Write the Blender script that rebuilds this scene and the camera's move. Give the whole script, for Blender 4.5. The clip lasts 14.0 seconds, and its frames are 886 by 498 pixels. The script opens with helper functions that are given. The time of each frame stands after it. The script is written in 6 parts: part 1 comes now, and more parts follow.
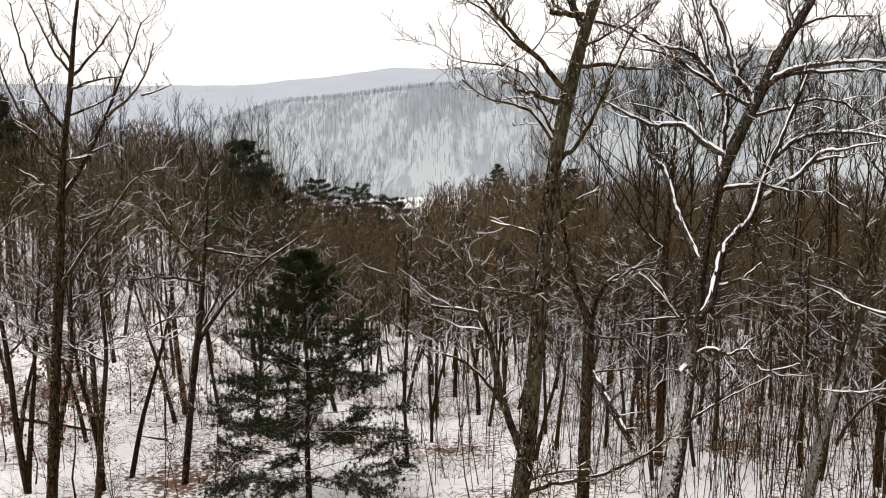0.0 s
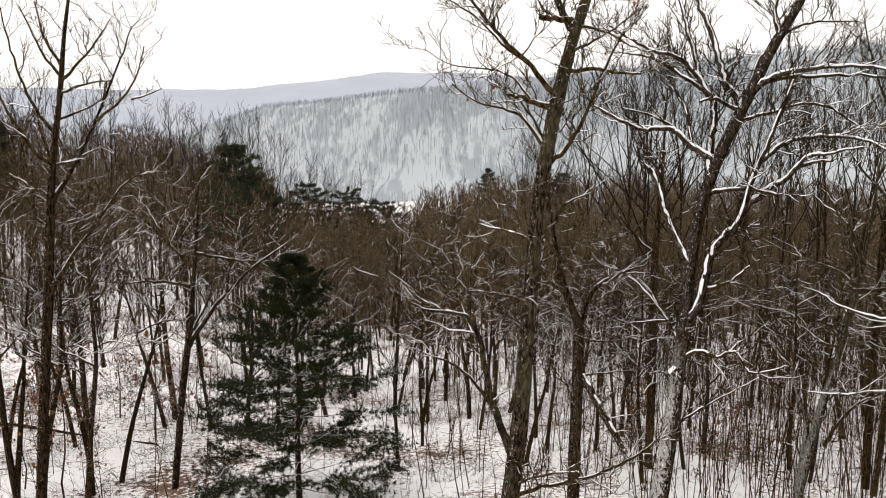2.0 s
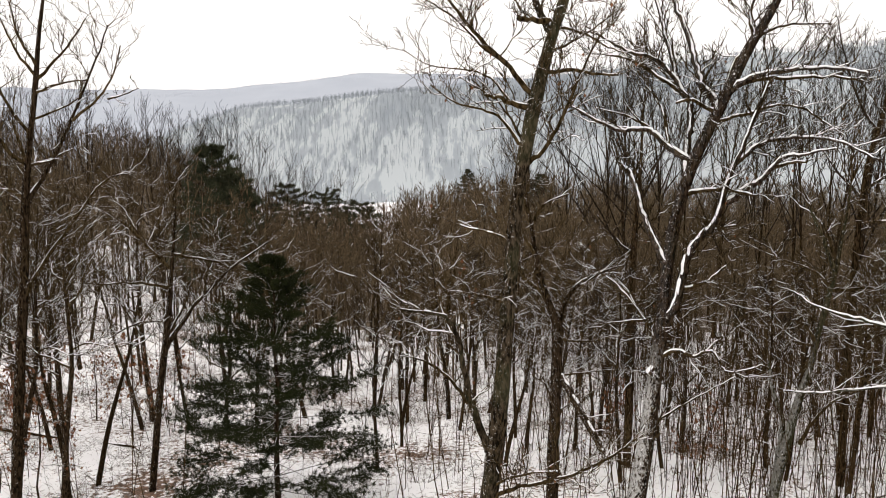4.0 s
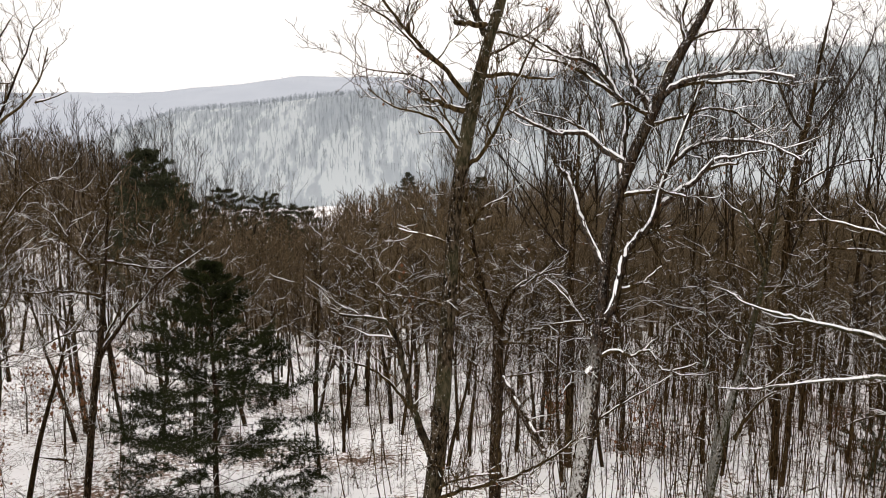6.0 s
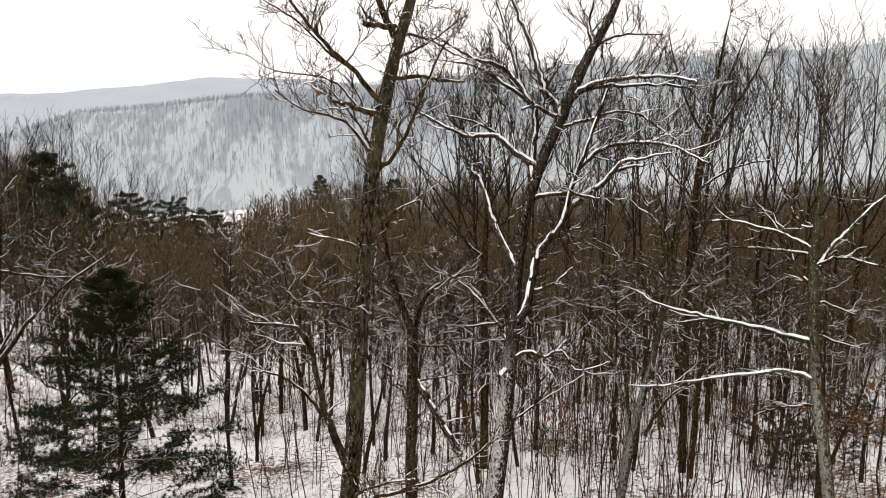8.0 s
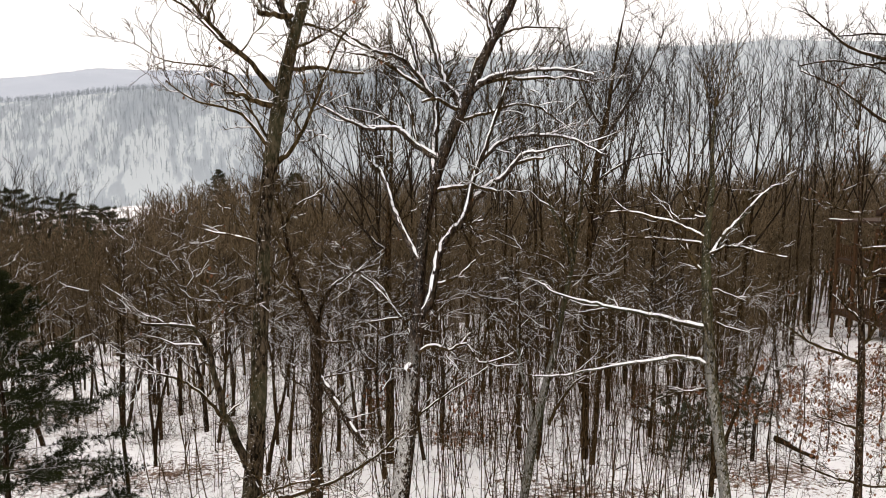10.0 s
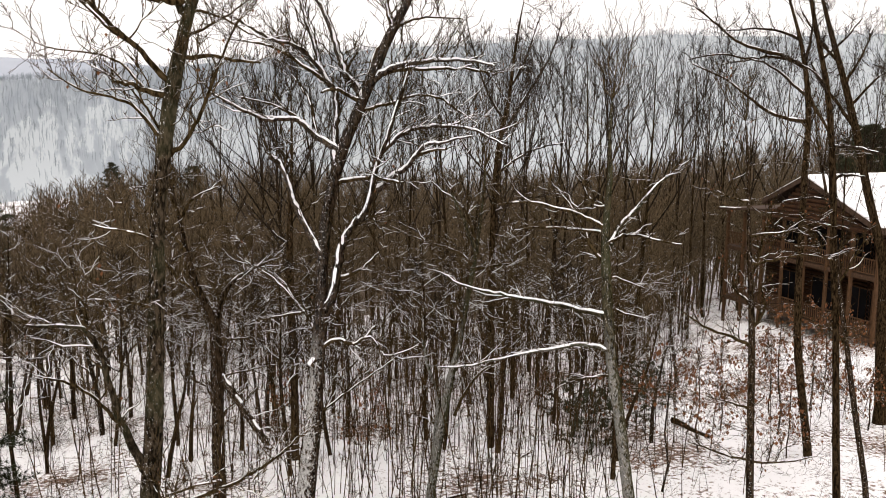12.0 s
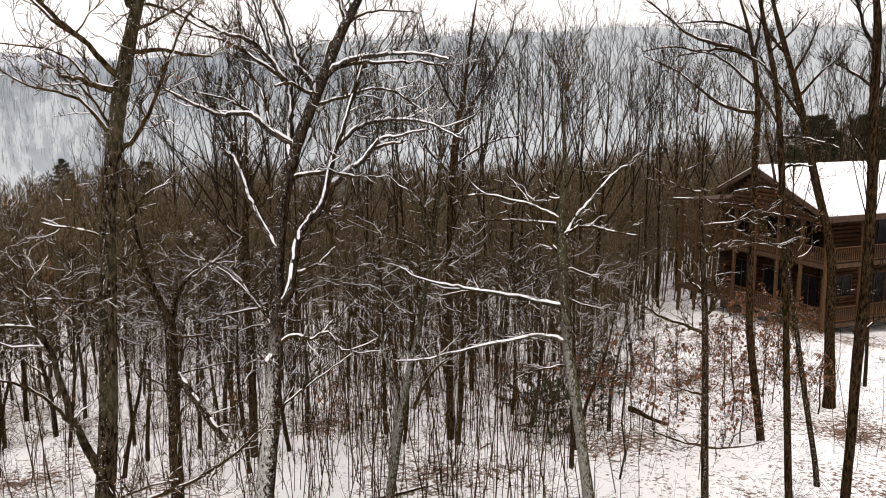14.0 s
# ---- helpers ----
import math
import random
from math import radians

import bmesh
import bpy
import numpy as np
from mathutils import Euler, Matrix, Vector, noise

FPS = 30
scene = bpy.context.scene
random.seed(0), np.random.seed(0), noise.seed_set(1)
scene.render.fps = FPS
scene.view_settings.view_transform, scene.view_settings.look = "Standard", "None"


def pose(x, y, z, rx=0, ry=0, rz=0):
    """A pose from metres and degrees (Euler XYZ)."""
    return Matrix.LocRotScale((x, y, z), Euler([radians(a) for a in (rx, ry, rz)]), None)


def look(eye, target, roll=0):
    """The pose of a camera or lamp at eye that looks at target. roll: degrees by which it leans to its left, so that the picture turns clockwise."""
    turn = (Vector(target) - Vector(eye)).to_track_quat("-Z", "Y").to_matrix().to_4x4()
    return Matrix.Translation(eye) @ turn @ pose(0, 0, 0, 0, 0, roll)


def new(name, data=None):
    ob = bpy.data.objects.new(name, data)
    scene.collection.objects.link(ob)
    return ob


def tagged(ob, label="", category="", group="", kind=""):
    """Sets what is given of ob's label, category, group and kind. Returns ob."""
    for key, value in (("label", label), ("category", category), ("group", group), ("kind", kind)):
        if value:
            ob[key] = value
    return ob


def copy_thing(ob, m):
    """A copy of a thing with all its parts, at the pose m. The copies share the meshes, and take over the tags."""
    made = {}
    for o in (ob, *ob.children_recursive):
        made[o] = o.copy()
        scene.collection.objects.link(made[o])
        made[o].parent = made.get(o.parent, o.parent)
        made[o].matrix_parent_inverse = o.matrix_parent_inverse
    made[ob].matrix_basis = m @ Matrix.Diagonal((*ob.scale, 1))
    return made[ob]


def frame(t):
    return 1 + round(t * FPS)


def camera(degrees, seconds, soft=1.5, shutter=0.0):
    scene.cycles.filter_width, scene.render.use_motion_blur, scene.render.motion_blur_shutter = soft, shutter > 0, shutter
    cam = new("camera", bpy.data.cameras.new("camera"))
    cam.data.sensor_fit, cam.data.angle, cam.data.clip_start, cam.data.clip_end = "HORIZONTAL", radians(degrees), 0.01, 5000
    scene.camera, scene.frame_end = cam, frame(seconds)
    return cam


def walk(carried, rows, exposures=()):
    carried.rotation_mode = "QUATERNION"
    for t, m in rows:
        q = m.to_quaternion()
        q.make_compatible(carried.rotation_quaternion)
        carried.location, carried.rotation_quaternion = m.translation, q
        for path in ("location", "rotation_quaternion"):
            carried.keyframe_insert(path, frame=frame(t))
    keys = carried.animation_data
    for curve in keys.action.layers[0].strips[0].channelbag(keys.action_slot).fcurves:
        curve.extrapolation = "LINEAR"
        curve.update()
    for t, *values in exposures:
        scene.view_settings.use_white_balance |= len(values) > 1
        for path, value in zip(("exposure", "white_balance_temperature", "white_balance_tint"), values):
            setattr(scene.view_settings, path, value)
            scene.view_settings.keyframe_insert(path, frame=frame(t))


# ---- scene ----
# The camera turns on one spot, a little over the tree tops' foot, and drifts a hand's width or two.
cam = camera(54.16, 14.0, 1.0)
PATH = [
    (0, 0.000, 0.000, 15.000, -0.00, -9.00, 0.00),
    (0.5, -0.002, -0.016, 14.999, -0.14, -8.88, -0.04),
    (1, 0.000, -0.033, 14.997, -0.29, -8.79, -0.03),
    (1.5, 0.005, -0.049, 14.995, -0.45, -8.74, 0.00),
    (2, 0.011, -0.063, 14.994, -0.61, -8.72, 0.05),
    (2.5, 0.016, -0.072, 14.993, -0.79, -8.71, 0.06),
    (5, 0.038, -0.073, 14.987, -3.58, -8.57, 0.21),
    (5.5, 0.044, -0.060, 14.990, -4.69, -8.50, 0.16),
    (6, 0.059, -0.041, 14.995, -5.90, -8.44, 0.11),
    (6.5, 0.072, -0.015, 15.000, -7.20, -8.37, 0.09),
    (7, 0.080, 0.017, 15.001, -8.61, -8.29, 0.06),
    (7.5, 0.088, 0.051, 15.003, -10.08, -8.25, 0.10),
    (8, 0.099, 0.089, 15.004, -11.65, -8.28, 0.13),
    (10.5, 0.180, 0.286, 14.985, -19.68, -8.83, 0.23),
    (11, 0.194, 0.321, 14.981, -21.29, -8.96, 0.26),
    (11.5, 0.212, 0.350, 14.977, -22.92, -9.09, 0.28),
    (12, 0.231, 0.365, 14.976, -24.47, -9.22, 0.31),
    (12.5, 0.245, 0.363, 14.978, -25.61, -9.35, 0.30),
    (13, 0.251, 0.357, 14.979, -26.41, -9.47, 0.24),
    (13.5, 0.254, 0.346, 14.980, -26.95, -9.58, 0.13),
    (14, 0.255, 0.333, 14.979, -27.25, -9.65, 0.00),
]
walk(cam, [(t, pose(x, y, z, 90 + pitch, 0, yaw) @ pose(0, 0, 0, 0, 0, roll)) for t, x, y, z, yaw, pitch, roll in PATH],
     [(0, 0.31, 7050, 13), (7.5, 0.285, 7050, 14), (10.8, 0.37, 7080, 15), (14, 0.35, 7100, 16)])

# ---- overcast winter daylight ----
world = bpy.data.worlds.new("overcast_sky")
scene.world = world
world.use_nodes = True
wn, wl = world.node_tree.nodes, world.node_tree.links
wn.clear()
sky = wn.new("ShaderNodeTexSky")
sky.sky_type, sky.sun_disc = "NISHITA", False
sky.sun_elevation, sky.sun_rotation = radians(55), radians(-130)
sky.air_density, sky.dust_density, sky.ozone_density = 1.0, 6.0, 1.0
grey = wn.new("ShaderNodeHueSaturation")
grey.inputs["Saturation"].default_value = 0.12
cloud = wn.new("ShaderNodeMix")
cloud.data_type = "RGBA"
cloud.inputs["Factor"].default_value = 0.88
cloud.inputs["B"].default_value = (9.6, 9.75, 10.0, 1)
bg = wn.new("ShaderNodeBackground")
bg.inputs["Strength"].default_value = 0.108
wout = wn.new("ShaderNodeOutputWorld")
wl.new(sky.outputs["Color"], grey.inputs["Color"])
wl.new(grey.outputs["Color"], cloud.inputs["A"])
wl.new(cloud.outputs["Result"], bg.inputs["Color"])
wl.new(bg.outputs["Background"], wout.inputs["Surface"])
sun_data = bpy.data.lights.new("sun", "SUN")
sun_data.energy, sun_data.angle, sun_data.color = 1.0, radians(60), (1.0, 0.97, 0.93)
sun = new("sun", sun_data)
sun.matrix_world = look((0, 0, 0), (0.44, 0.37, -0.82))

# ---- materials ----
def mat(name):
    m = bpy.data.materials.new(name)
    m.use_nodes = True
    return m, m.node_tree.nodes, m.node_tree.links, m.node_tree.nodes["Principled BSDF"]


def nd(nodes, kind, **values):
    n = nodes.new("ShaderNode" + kind)
    for key, v in values.items():
        n.inputs[key.replace("_", " ")].default_value = v
    return n


def math_node(nodes, links, op, a, b):
    n = nodes.new("ShaderNodeMath")
    n.operation = op
    for i, v in enumerate((a, b)):
        if isinstance(v, (int, float)):
            n.inputs[i].default_value = v
        else:
            links.new(v, n.inputs[i])
    return n.outputs[0]


def ramp(nodes, links, fac, stops):
    r = nodes.new("ShaderNodeValToRGB")
    while len(r.color_ramp.elements) < len(stops):
        r.color_ramp.elements.new(0.5)
    for e, (p, c) in zip(r.color_ramp.elements, stops):
        e.position, e.color = p, (*c, 1) if len(c) == 3 else (c[0], c[0], c[0], 1)
    links.new(fac, r.inputs[0])
    return r.outputs[0]


def mixed(nodes, links, fac, a, b):
    n = nodes.new("ShaderNodeMix")
    n.data_type = "RGBA"
    for key, v in (("Factor", fac), ("A", a), ("B", b)):
        if isinstance(v, tuple):
            n.inputs[key].default_value = (*v, 1)
        elif isinstance(v, (int, float)):
            n.inputs[key].default_value = v
        else:
            links.new(v, n.inputs[key])
    return n.outputs["Result"]


def bump(nodes, links, bsdf, height, strength, distance):
    b = nodes.new("ShaderNodeBump")
    b.inputs["Strength"].default_value, b.inputs["Distance"].default_value = strength, distance
    links.new(height, b.inputs["Height"])
    links.new(b.outputs[0], bsdf.inputs["Normal"])


def coords(nodes, links, scale, kind="Object"):
    tc, mp = nodes.new("ShaderNodeTexCoord"), nodes.new("ShaderNodeMapping")
    mp.inputs["Scale"].default_value = scale
    links.new(tc.outputs[kind], mp.inputs[0])
    return mp.outputs[0]


SNOW_WHITE = (0.88, 0.88, 0.89)


def bark(name, dark, light, snow, moss=0.0, grain=9.0, lichen=0.0, fleck=0.0):
    """Furrowed bark; snow lies where the surface faces up, patchily, and clings in specks."""
    m, n, l, b = mat(name)
    furrow = nd(n, "TexNoise", Scale=grain, Detail=5.0, Roughness=0.65)
    l.new(coords(n, l, (2.2, 2.2, 0.75)), furrow.inputs["Vector"])
    patch = nd(n, "TexNoise", Scale=1.7, Detail=3.0)
    l.new(coords(n, l, (1, 1, 1)), patch.inputs["Vector"])
    col = ramp(n, l, furrow.outputs[0], [(0.41, tuple(c * 0.3 for c in dark)), (0.48, dark), (0.60, light)])
    if moss:
        col = mixed(n, l, ramp(n, l, patch.outputs[0], [(0.45, (0,)), (0.62, (moss,))]), col, (0.052, 0.054, 0.028))
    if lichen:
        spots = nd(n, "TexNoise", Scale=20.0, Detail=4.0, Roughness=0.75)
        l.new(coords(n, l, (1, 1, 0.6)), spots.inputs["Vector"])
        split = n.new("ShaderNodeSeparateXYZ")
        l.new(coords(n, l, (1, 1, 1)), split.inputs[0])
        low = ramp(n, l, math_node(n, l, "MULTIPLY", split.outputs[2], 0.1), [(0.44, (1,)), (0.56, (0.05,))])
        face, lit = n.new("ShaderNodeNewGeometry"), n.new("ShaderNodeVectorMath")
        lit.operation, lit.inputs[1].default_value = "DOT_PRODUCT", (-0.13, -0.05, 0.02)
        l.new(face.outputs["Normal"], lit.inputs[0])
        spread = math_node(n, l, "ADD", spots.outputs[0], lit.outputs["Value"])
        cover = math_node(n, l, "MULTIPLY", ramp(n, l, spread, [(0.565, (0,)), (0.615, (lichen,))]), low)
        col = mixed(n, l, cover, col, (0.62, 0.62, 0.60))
    info = n.new("ShaderNodeObjectInfo")
    tone = nd(n, "HueSaturation")
    l.new(math_node(n, l, "MULTIPLY_ADD", info.outputs["Random"], 0.5), tone.inputs["Value"])
    tone.inputs["Value"].links[0].from_node.inputs[2].default_value = 0.75
    l.new(col, tone.inputs["Color"])
    col = tone.outputs[0]
    geo, sep = n.new("ShaderNodeNewGeometry"), n.new("ShaderNodeSeparateXYZ")
    l.new(geo.outputs["Normal"], sep.inputs[0])
    speck = nd(n, "TexNoise", Scale=8.0, Detail=5.0, Roughness=0.75)
    l.new(coords(n, l, (1, 1, 0.8)), speck.inputs["Vector"])
    up = math_node(n, l, "MULTIPLY_ADD", speck.outputs[0], 1.5)
    up.node.inputs[2].default_value = -0.75 - (1.0 - 1.15 * snow)
    lie = ramp(n, l, math_node(n, l, "ADD", sep.outputs[2], up), [(0.0, (0,)), (0.12, (1,))])
    col = mixed(n, l, lie, col, SNOW_WHITE)
    if fleck:
        bits = nd(n, "TexNoise", Scale=26.0, Detail=4.0, Roughness=0.75)
        l.new(coords(n, l, (1.3, 1.3, 0.8)), bits.inputs["Vector"])
        lee = n.new("ShaderNodeVectorMath")
        lee.operation = "DOT_PRODUCT"
        lee.inputs[1].default_value = (-0.10, -0.09, 0.07)
        l.new(geo.outputs["Normal"], lee.inputs[0])
        cling = math_node(n, l, "ADD", bits.outputs[0], lee.outputs["Value"])
        col = mixed(n, l, ramp(n, l, cling, [(0.745 - 0.1 * fleck, (0,)), (0.785 - 0.1 * fleck, (0.9,))]), col, SNOW_WHITE)
    l.new(col, b.inputs["Base Color"])
    b.inputs["Roughness"].default_value = 0.9
    b.inputs["Specular IOR Level"].default_value = 0.0
    bump(n, l, b, furrow.outputs[0], 1.0, 0.05)
    return m


def plain(name, a, c, scale=4.0, rough=0.85, stretch=(1, 1, 1), relief=0.3, depth=0.02):
    m, n, l, b = mat(name)
    big = nd(n, "TexNoise", Scale=scale, Detail=5.0, Roughness=0.6)
    l.new(coords(n, l, stretch), big.inputs["Vector"])
    l.new(ramp(n, l, big.outputs[0], [(0.3, a), (0.7, c)]), b.inputs["Base Color"])
    b.inputs["Roughness"].default_value = rough
    b.inputs["Specular IOR Level"].default_value = 0.08
    bump(n, l, b, big.outputs[0], relief, depth)
    return m


def snow_ground():
    """Thin fresh snow: leaf litter shows through in specks and patches near by; plain white far away."""
    m, n, l, b = mat("snow_ground")
    fine = nd(n, "TexNoise", Scale=5.5, Detail=6.0, Roughness=0.72)
    wide = nd(n, "TexNoise", Scale=0.22, Detail=3.0)
    soft = nd(n, "TexNoise", Scale=0.9, Detail=4.0)
    for t in (fine, wide, soft):
        l.new(coords(n, l, (1, 1, 1)), t.inputs["Vector"])
    both = math_node(n, l, "MULTIPLY_ADD", wide.outputs[0], 0.6)
    l.new(fine.outputs[0], both.node.inputs[2])
    litter = ramp(n, l, both, [(0.835, (0,)), (0.90, (1,))])
    leaf = nd(n, "TexNoise", Scale=14.0, Detail=2.0)
    l.new(coords(n, l, (1, 1, 1)), leaf.inputs["Vector"])
    brown = ramp(n, l, leaf.outputs[0], [(0.35, (0.06, 0.04, 0.03)), (0.65, (0.24, 0.14, 0.09))])
    white = ramp(n, l, soft.outputs[0], [(0.3, (0.87, 0.87, 0.885)), (0.7, (0.93, 0.93, 0.945))])
    l.new(mixed(n, l, litter, white, brown), b.inputs["Base Color"])
    b.inputs["Roughness"].default_value = 0.75
    b.inputs["Specular IOR Level"].default_value = 0.2
    bump(n, l, b, both, 0.6, 0.12)
    return m


M_GROUND = snow_ground()
def brushy_floor():
    """The floor of the dense woods: low brown brush and litter with snow lying between."""
    m, n, l, b = mat("brushy_wood_floor")
    fine, wide = nd(n, "TexNoise", Scale=1.1, Detail=6.0, Roughness=0.7), nd(n, "TexNoise", Scale=0.09, Detail=3.0)
    for t in (fine, wide):
        l.new(coords(n, l, (1, 1, 1)), t.inputs["Vector"])
    both = math_node(n, l, "MULTIPLY_ADD", wide.outputs[0], 0.6)
    l.new(fine.outputs[0], both.node.inputs[2])
    brown = ramp(n, l, fine.outputs[0], [(0.35, (0.055, 0.038, 0.019)), (0.6, (0.125, 0.088, 0.048))])
    l.new(mixed(n, l, ramp(n, l, both, [(0.86, (0,)), (0.98, (1,))]), brown, SNOW_WHITE), b.inputs["Base Color"])
    b.inputs["Roughness"].default_value = 0.9
    bump(n, l, b, fine.outputs[0], 0.8, 0.4)
    return m


M_BRUSH = brushy_floor()
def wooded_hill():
    """The floor of the far hillside: open snow with patches of grey brush, haze mixed into the colours."""
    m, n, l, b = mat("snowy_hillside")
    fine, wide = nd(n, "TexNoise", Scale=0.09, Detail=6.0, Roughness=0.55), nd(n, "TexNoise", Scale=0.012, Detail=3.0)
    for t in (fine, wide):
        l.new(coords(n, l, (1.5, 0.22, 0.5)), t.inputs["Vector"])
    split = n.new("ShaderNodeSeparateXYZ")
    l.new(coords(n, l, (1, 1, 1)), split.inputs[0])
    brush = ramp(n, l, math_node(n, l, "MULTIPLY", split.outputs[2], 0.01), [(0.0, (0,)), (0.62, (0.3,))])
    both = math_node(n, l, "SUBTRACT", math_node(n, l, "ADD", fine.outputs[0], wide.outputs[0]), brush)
    # paler to the right: thicker haze painted into the base colour
    east_haze = ramp(n, l, math_node(n, l, "MULTIPLY", split.outputs[0], 0.0014), [(0.1, (0,)), (0.7, (0.32,))])
    both = math_node(n, l, "ADD", both, east_haze)
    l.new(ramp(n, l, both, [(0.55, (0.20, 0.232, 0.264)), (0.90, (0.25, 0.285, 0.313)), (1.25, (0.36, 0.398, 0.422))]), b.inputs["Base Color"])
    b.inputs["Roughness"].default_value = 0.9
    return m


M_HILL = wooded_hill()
# the ridge's pale blue-grey is distance haze put into its colour
M_RIDGE = plain("hazed_far_ridge", (0.34, 0.375, 0.43), (0.375, 0.41, 0.465), 0.008, 0.8, (1, 1, 1), 0.0)
M_SNOW = plain("lying_snow", (0.86, 0.865, 0.885), (0.92, 0.925, 0.94), 7.0, 0.7, relief=0.4)
M_OAK = bark("dark_furrowed_bark", (0.019, 0.014, 0.009), (0.066, 0.050, 0.033), 0.28, 0.35, fleck=0.02)
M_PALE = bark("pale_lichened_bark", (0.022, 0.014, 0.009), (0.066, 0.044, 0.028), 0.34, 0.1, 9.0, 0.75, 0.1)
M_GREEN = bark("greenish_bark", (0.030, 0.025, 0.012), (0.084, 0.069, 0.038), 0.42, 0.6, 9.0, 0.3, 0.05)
M_DARK = bark("dark_bark", (0.021, 0.0135, 0.007), (0.053, 0.035, 0.019), 0.12)
M_MID = bark("brown_bark", (0.022, 0.0145, 0.0085), (0.053, 0.036, 0.022), 0.22, fleck=0.1)
M_TWIG = bark("twig_bark", (0.038, 0.026, 0.012), (0.082, 0.056, 0.027), 0.10)
M_TWIG_DARK = bark("bare_twig_bark", (0.022, 0.016, 0.011), (0.047, 0.035, 0.025), 0.03)
M_WOODS = bark("far_wood_bark", (0.078, 0.057, 0.033), (0.134, 0.099, 0.060), 0.0, grain=3.0)
M_SHOOT = bark("sapling_bark", (0.034, 0.020, 0.009), (0.072, 0.045, 0.021), 0.0, grain=3.0)
# a little greyer than M_WOODS: slight haze worked into the bark colour
M_WOODS_FAR = bark("hazed_wood_bark", (0.078, 0.058, 0.037), (0.130, 0.100, 0.068), 0.0, grain=3.0)
# woods across the valley: bark tinted light blue-grey to carry the haze
M_HILLWOOD = plain("hazed_hillside_bark", (0.195, 0.226, 0.257), (0.34, 0.378, 0.40), 0.11, relief=0.0)
M_RIDGEWOOD = plain("hazed_ridge_bark", (0.42, 0.46, 0.53), (0.47, 0.51, 0.58), 0.01, relief=0.0)
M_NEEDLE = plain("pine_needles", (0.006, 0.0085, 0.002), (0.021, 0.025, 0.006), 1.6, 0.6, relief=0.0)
# far pines' needles paler and browner: haze put into colour; near shrubs share it
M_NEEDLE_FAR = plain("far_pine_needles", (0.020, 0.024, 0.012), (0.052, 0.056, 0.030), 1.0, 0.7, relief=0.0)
M_LEAF = plain("dead_leaves", (0.10, 0.040, 0.018), (0.23, 0.100, 0.046), 9.0, 0.7, relief=0.0)

# ---- the lie of the land: heights by bearing (degrees right of ahead) and range ----
EYE_Z = 15.0
SKYLINE = ([-60, -27, -24, -18.5, -15.5, -13, -11, -9.5, -8, -5.6, -3, -1.6, -.5, 2, 3.5, 6.5, 12, 20, 30, 38, 44, 52, 70],
           [1.0, 1.0, -.2, -.4, -1.3, -2.1, -3.3, -4.4, -5.0, -5.4, -5.7, -5.4, -4.8, -4.1, -3.8, -3.5, -3.3, -3.7, -3.6, -2.8, -1.8, -.5, 0])
NEAR_HILL = ([-60, -27, -17.5, -15.5, -13, -11, -5.4, .6, 8, 15, 22, 31, 38, 50, 70],
             [-4.5, -4, -2.6, -1.0, -.2, .45, 1.1, 1.75, 2.6, 3.3, 3.9, 4.3, 4.6, 4.3, 3.5])
FAR_RIDGE = ([-60, -27, -17, -13, -8.3, -3.5, .6, 10, 70], [.8, 1.0, 1.4, 1.65, 2.4, 3.0, 2.9, 2.4, 2.0])


def step(a, b, x):
    s = np.clip((np.asarray(x, float) - a) / (b - a), 0, 1)
    return s * s * (3 - 2 * s)


def lumps(x, y, size, seed=0.0):
    """A smooth rolling field of about -1 to 1."""
    a = np.sin(x / size + seed) * np.cos(y / size * 0.83 - seed) + 0.6 * np.sin((x * 0.7 + y) / size * 1.9 + 2 * seed)
    return 0.55 * a + 0.3 * np.sin(x / size * 3.3 - 1.7 * y / size + 3 * seed)


def ground_z(x, y):
    x, y = np.asarray(x, float), np.asarray(y, float)
    r = np.hypot(x, y) + 1e-6
    th = np.degrees(np.arctan2(x, y))
    base = 7.0 - 0.115 * np.minimum(r, 140) - 0.5 * np.exp(-((th + 2) / 9) ** 2) * step(20, 45, r) * 3
    woods = EYE_Z + r * np.tan(np.radians(np.interp(th, *SKYLINE))) - 14.0
    z = base + (woods - base) * step(55, 110, r)
    z = z + (-46 - z) * step(250, 430, r)
    hill = EYE_Z + 1000 * np.tan(np.radians(np.interp(th, *NEAR_HILL))) - 1
    z = z + (hill - z) * step(600, 1000, r) ** 0.8
    z = z + (-30 - z) * step(1020, 1500, r)
    ridge = EYE_Z + 2300 * np.tan(np.radians(np.interp(th, *FAR_RIDGE))) - 7
    z = z + (ridge - z) * step(1550, 2300, r)
    z = z + (EYE_Z + 3800 * math.tan(radians(1.55)) - z) * step(2350, 3800, r)
    behind = step(75, 105, np.abs(th - 13))
    z = z + (7.0 + 0.10 * np.minimum(r, 300) - z) * behind
    z = z + 0.22 * lumps(x, y, 3.1) * step(4, 20, r) + 0.9 * lumps(x, y, 19, 1.3) * step(60, 130, r)
    z = z + 0.8 * step(40, 46, th) * (1 - step(64, 72, th)) * step(43, 50, r) * (1 - step(72, 90, r))
    return z + 9 * lumps(x, y, 95, 2.1) * step(600, 800, r) * (1 - step(900, 1000, r)) + 6 * lumps(x, y, 140, .4) * step(1500, 1900, r)


def at_bearing(th, r):
    return r * math.sin(radians(th)), r * math.cos(radians(th))


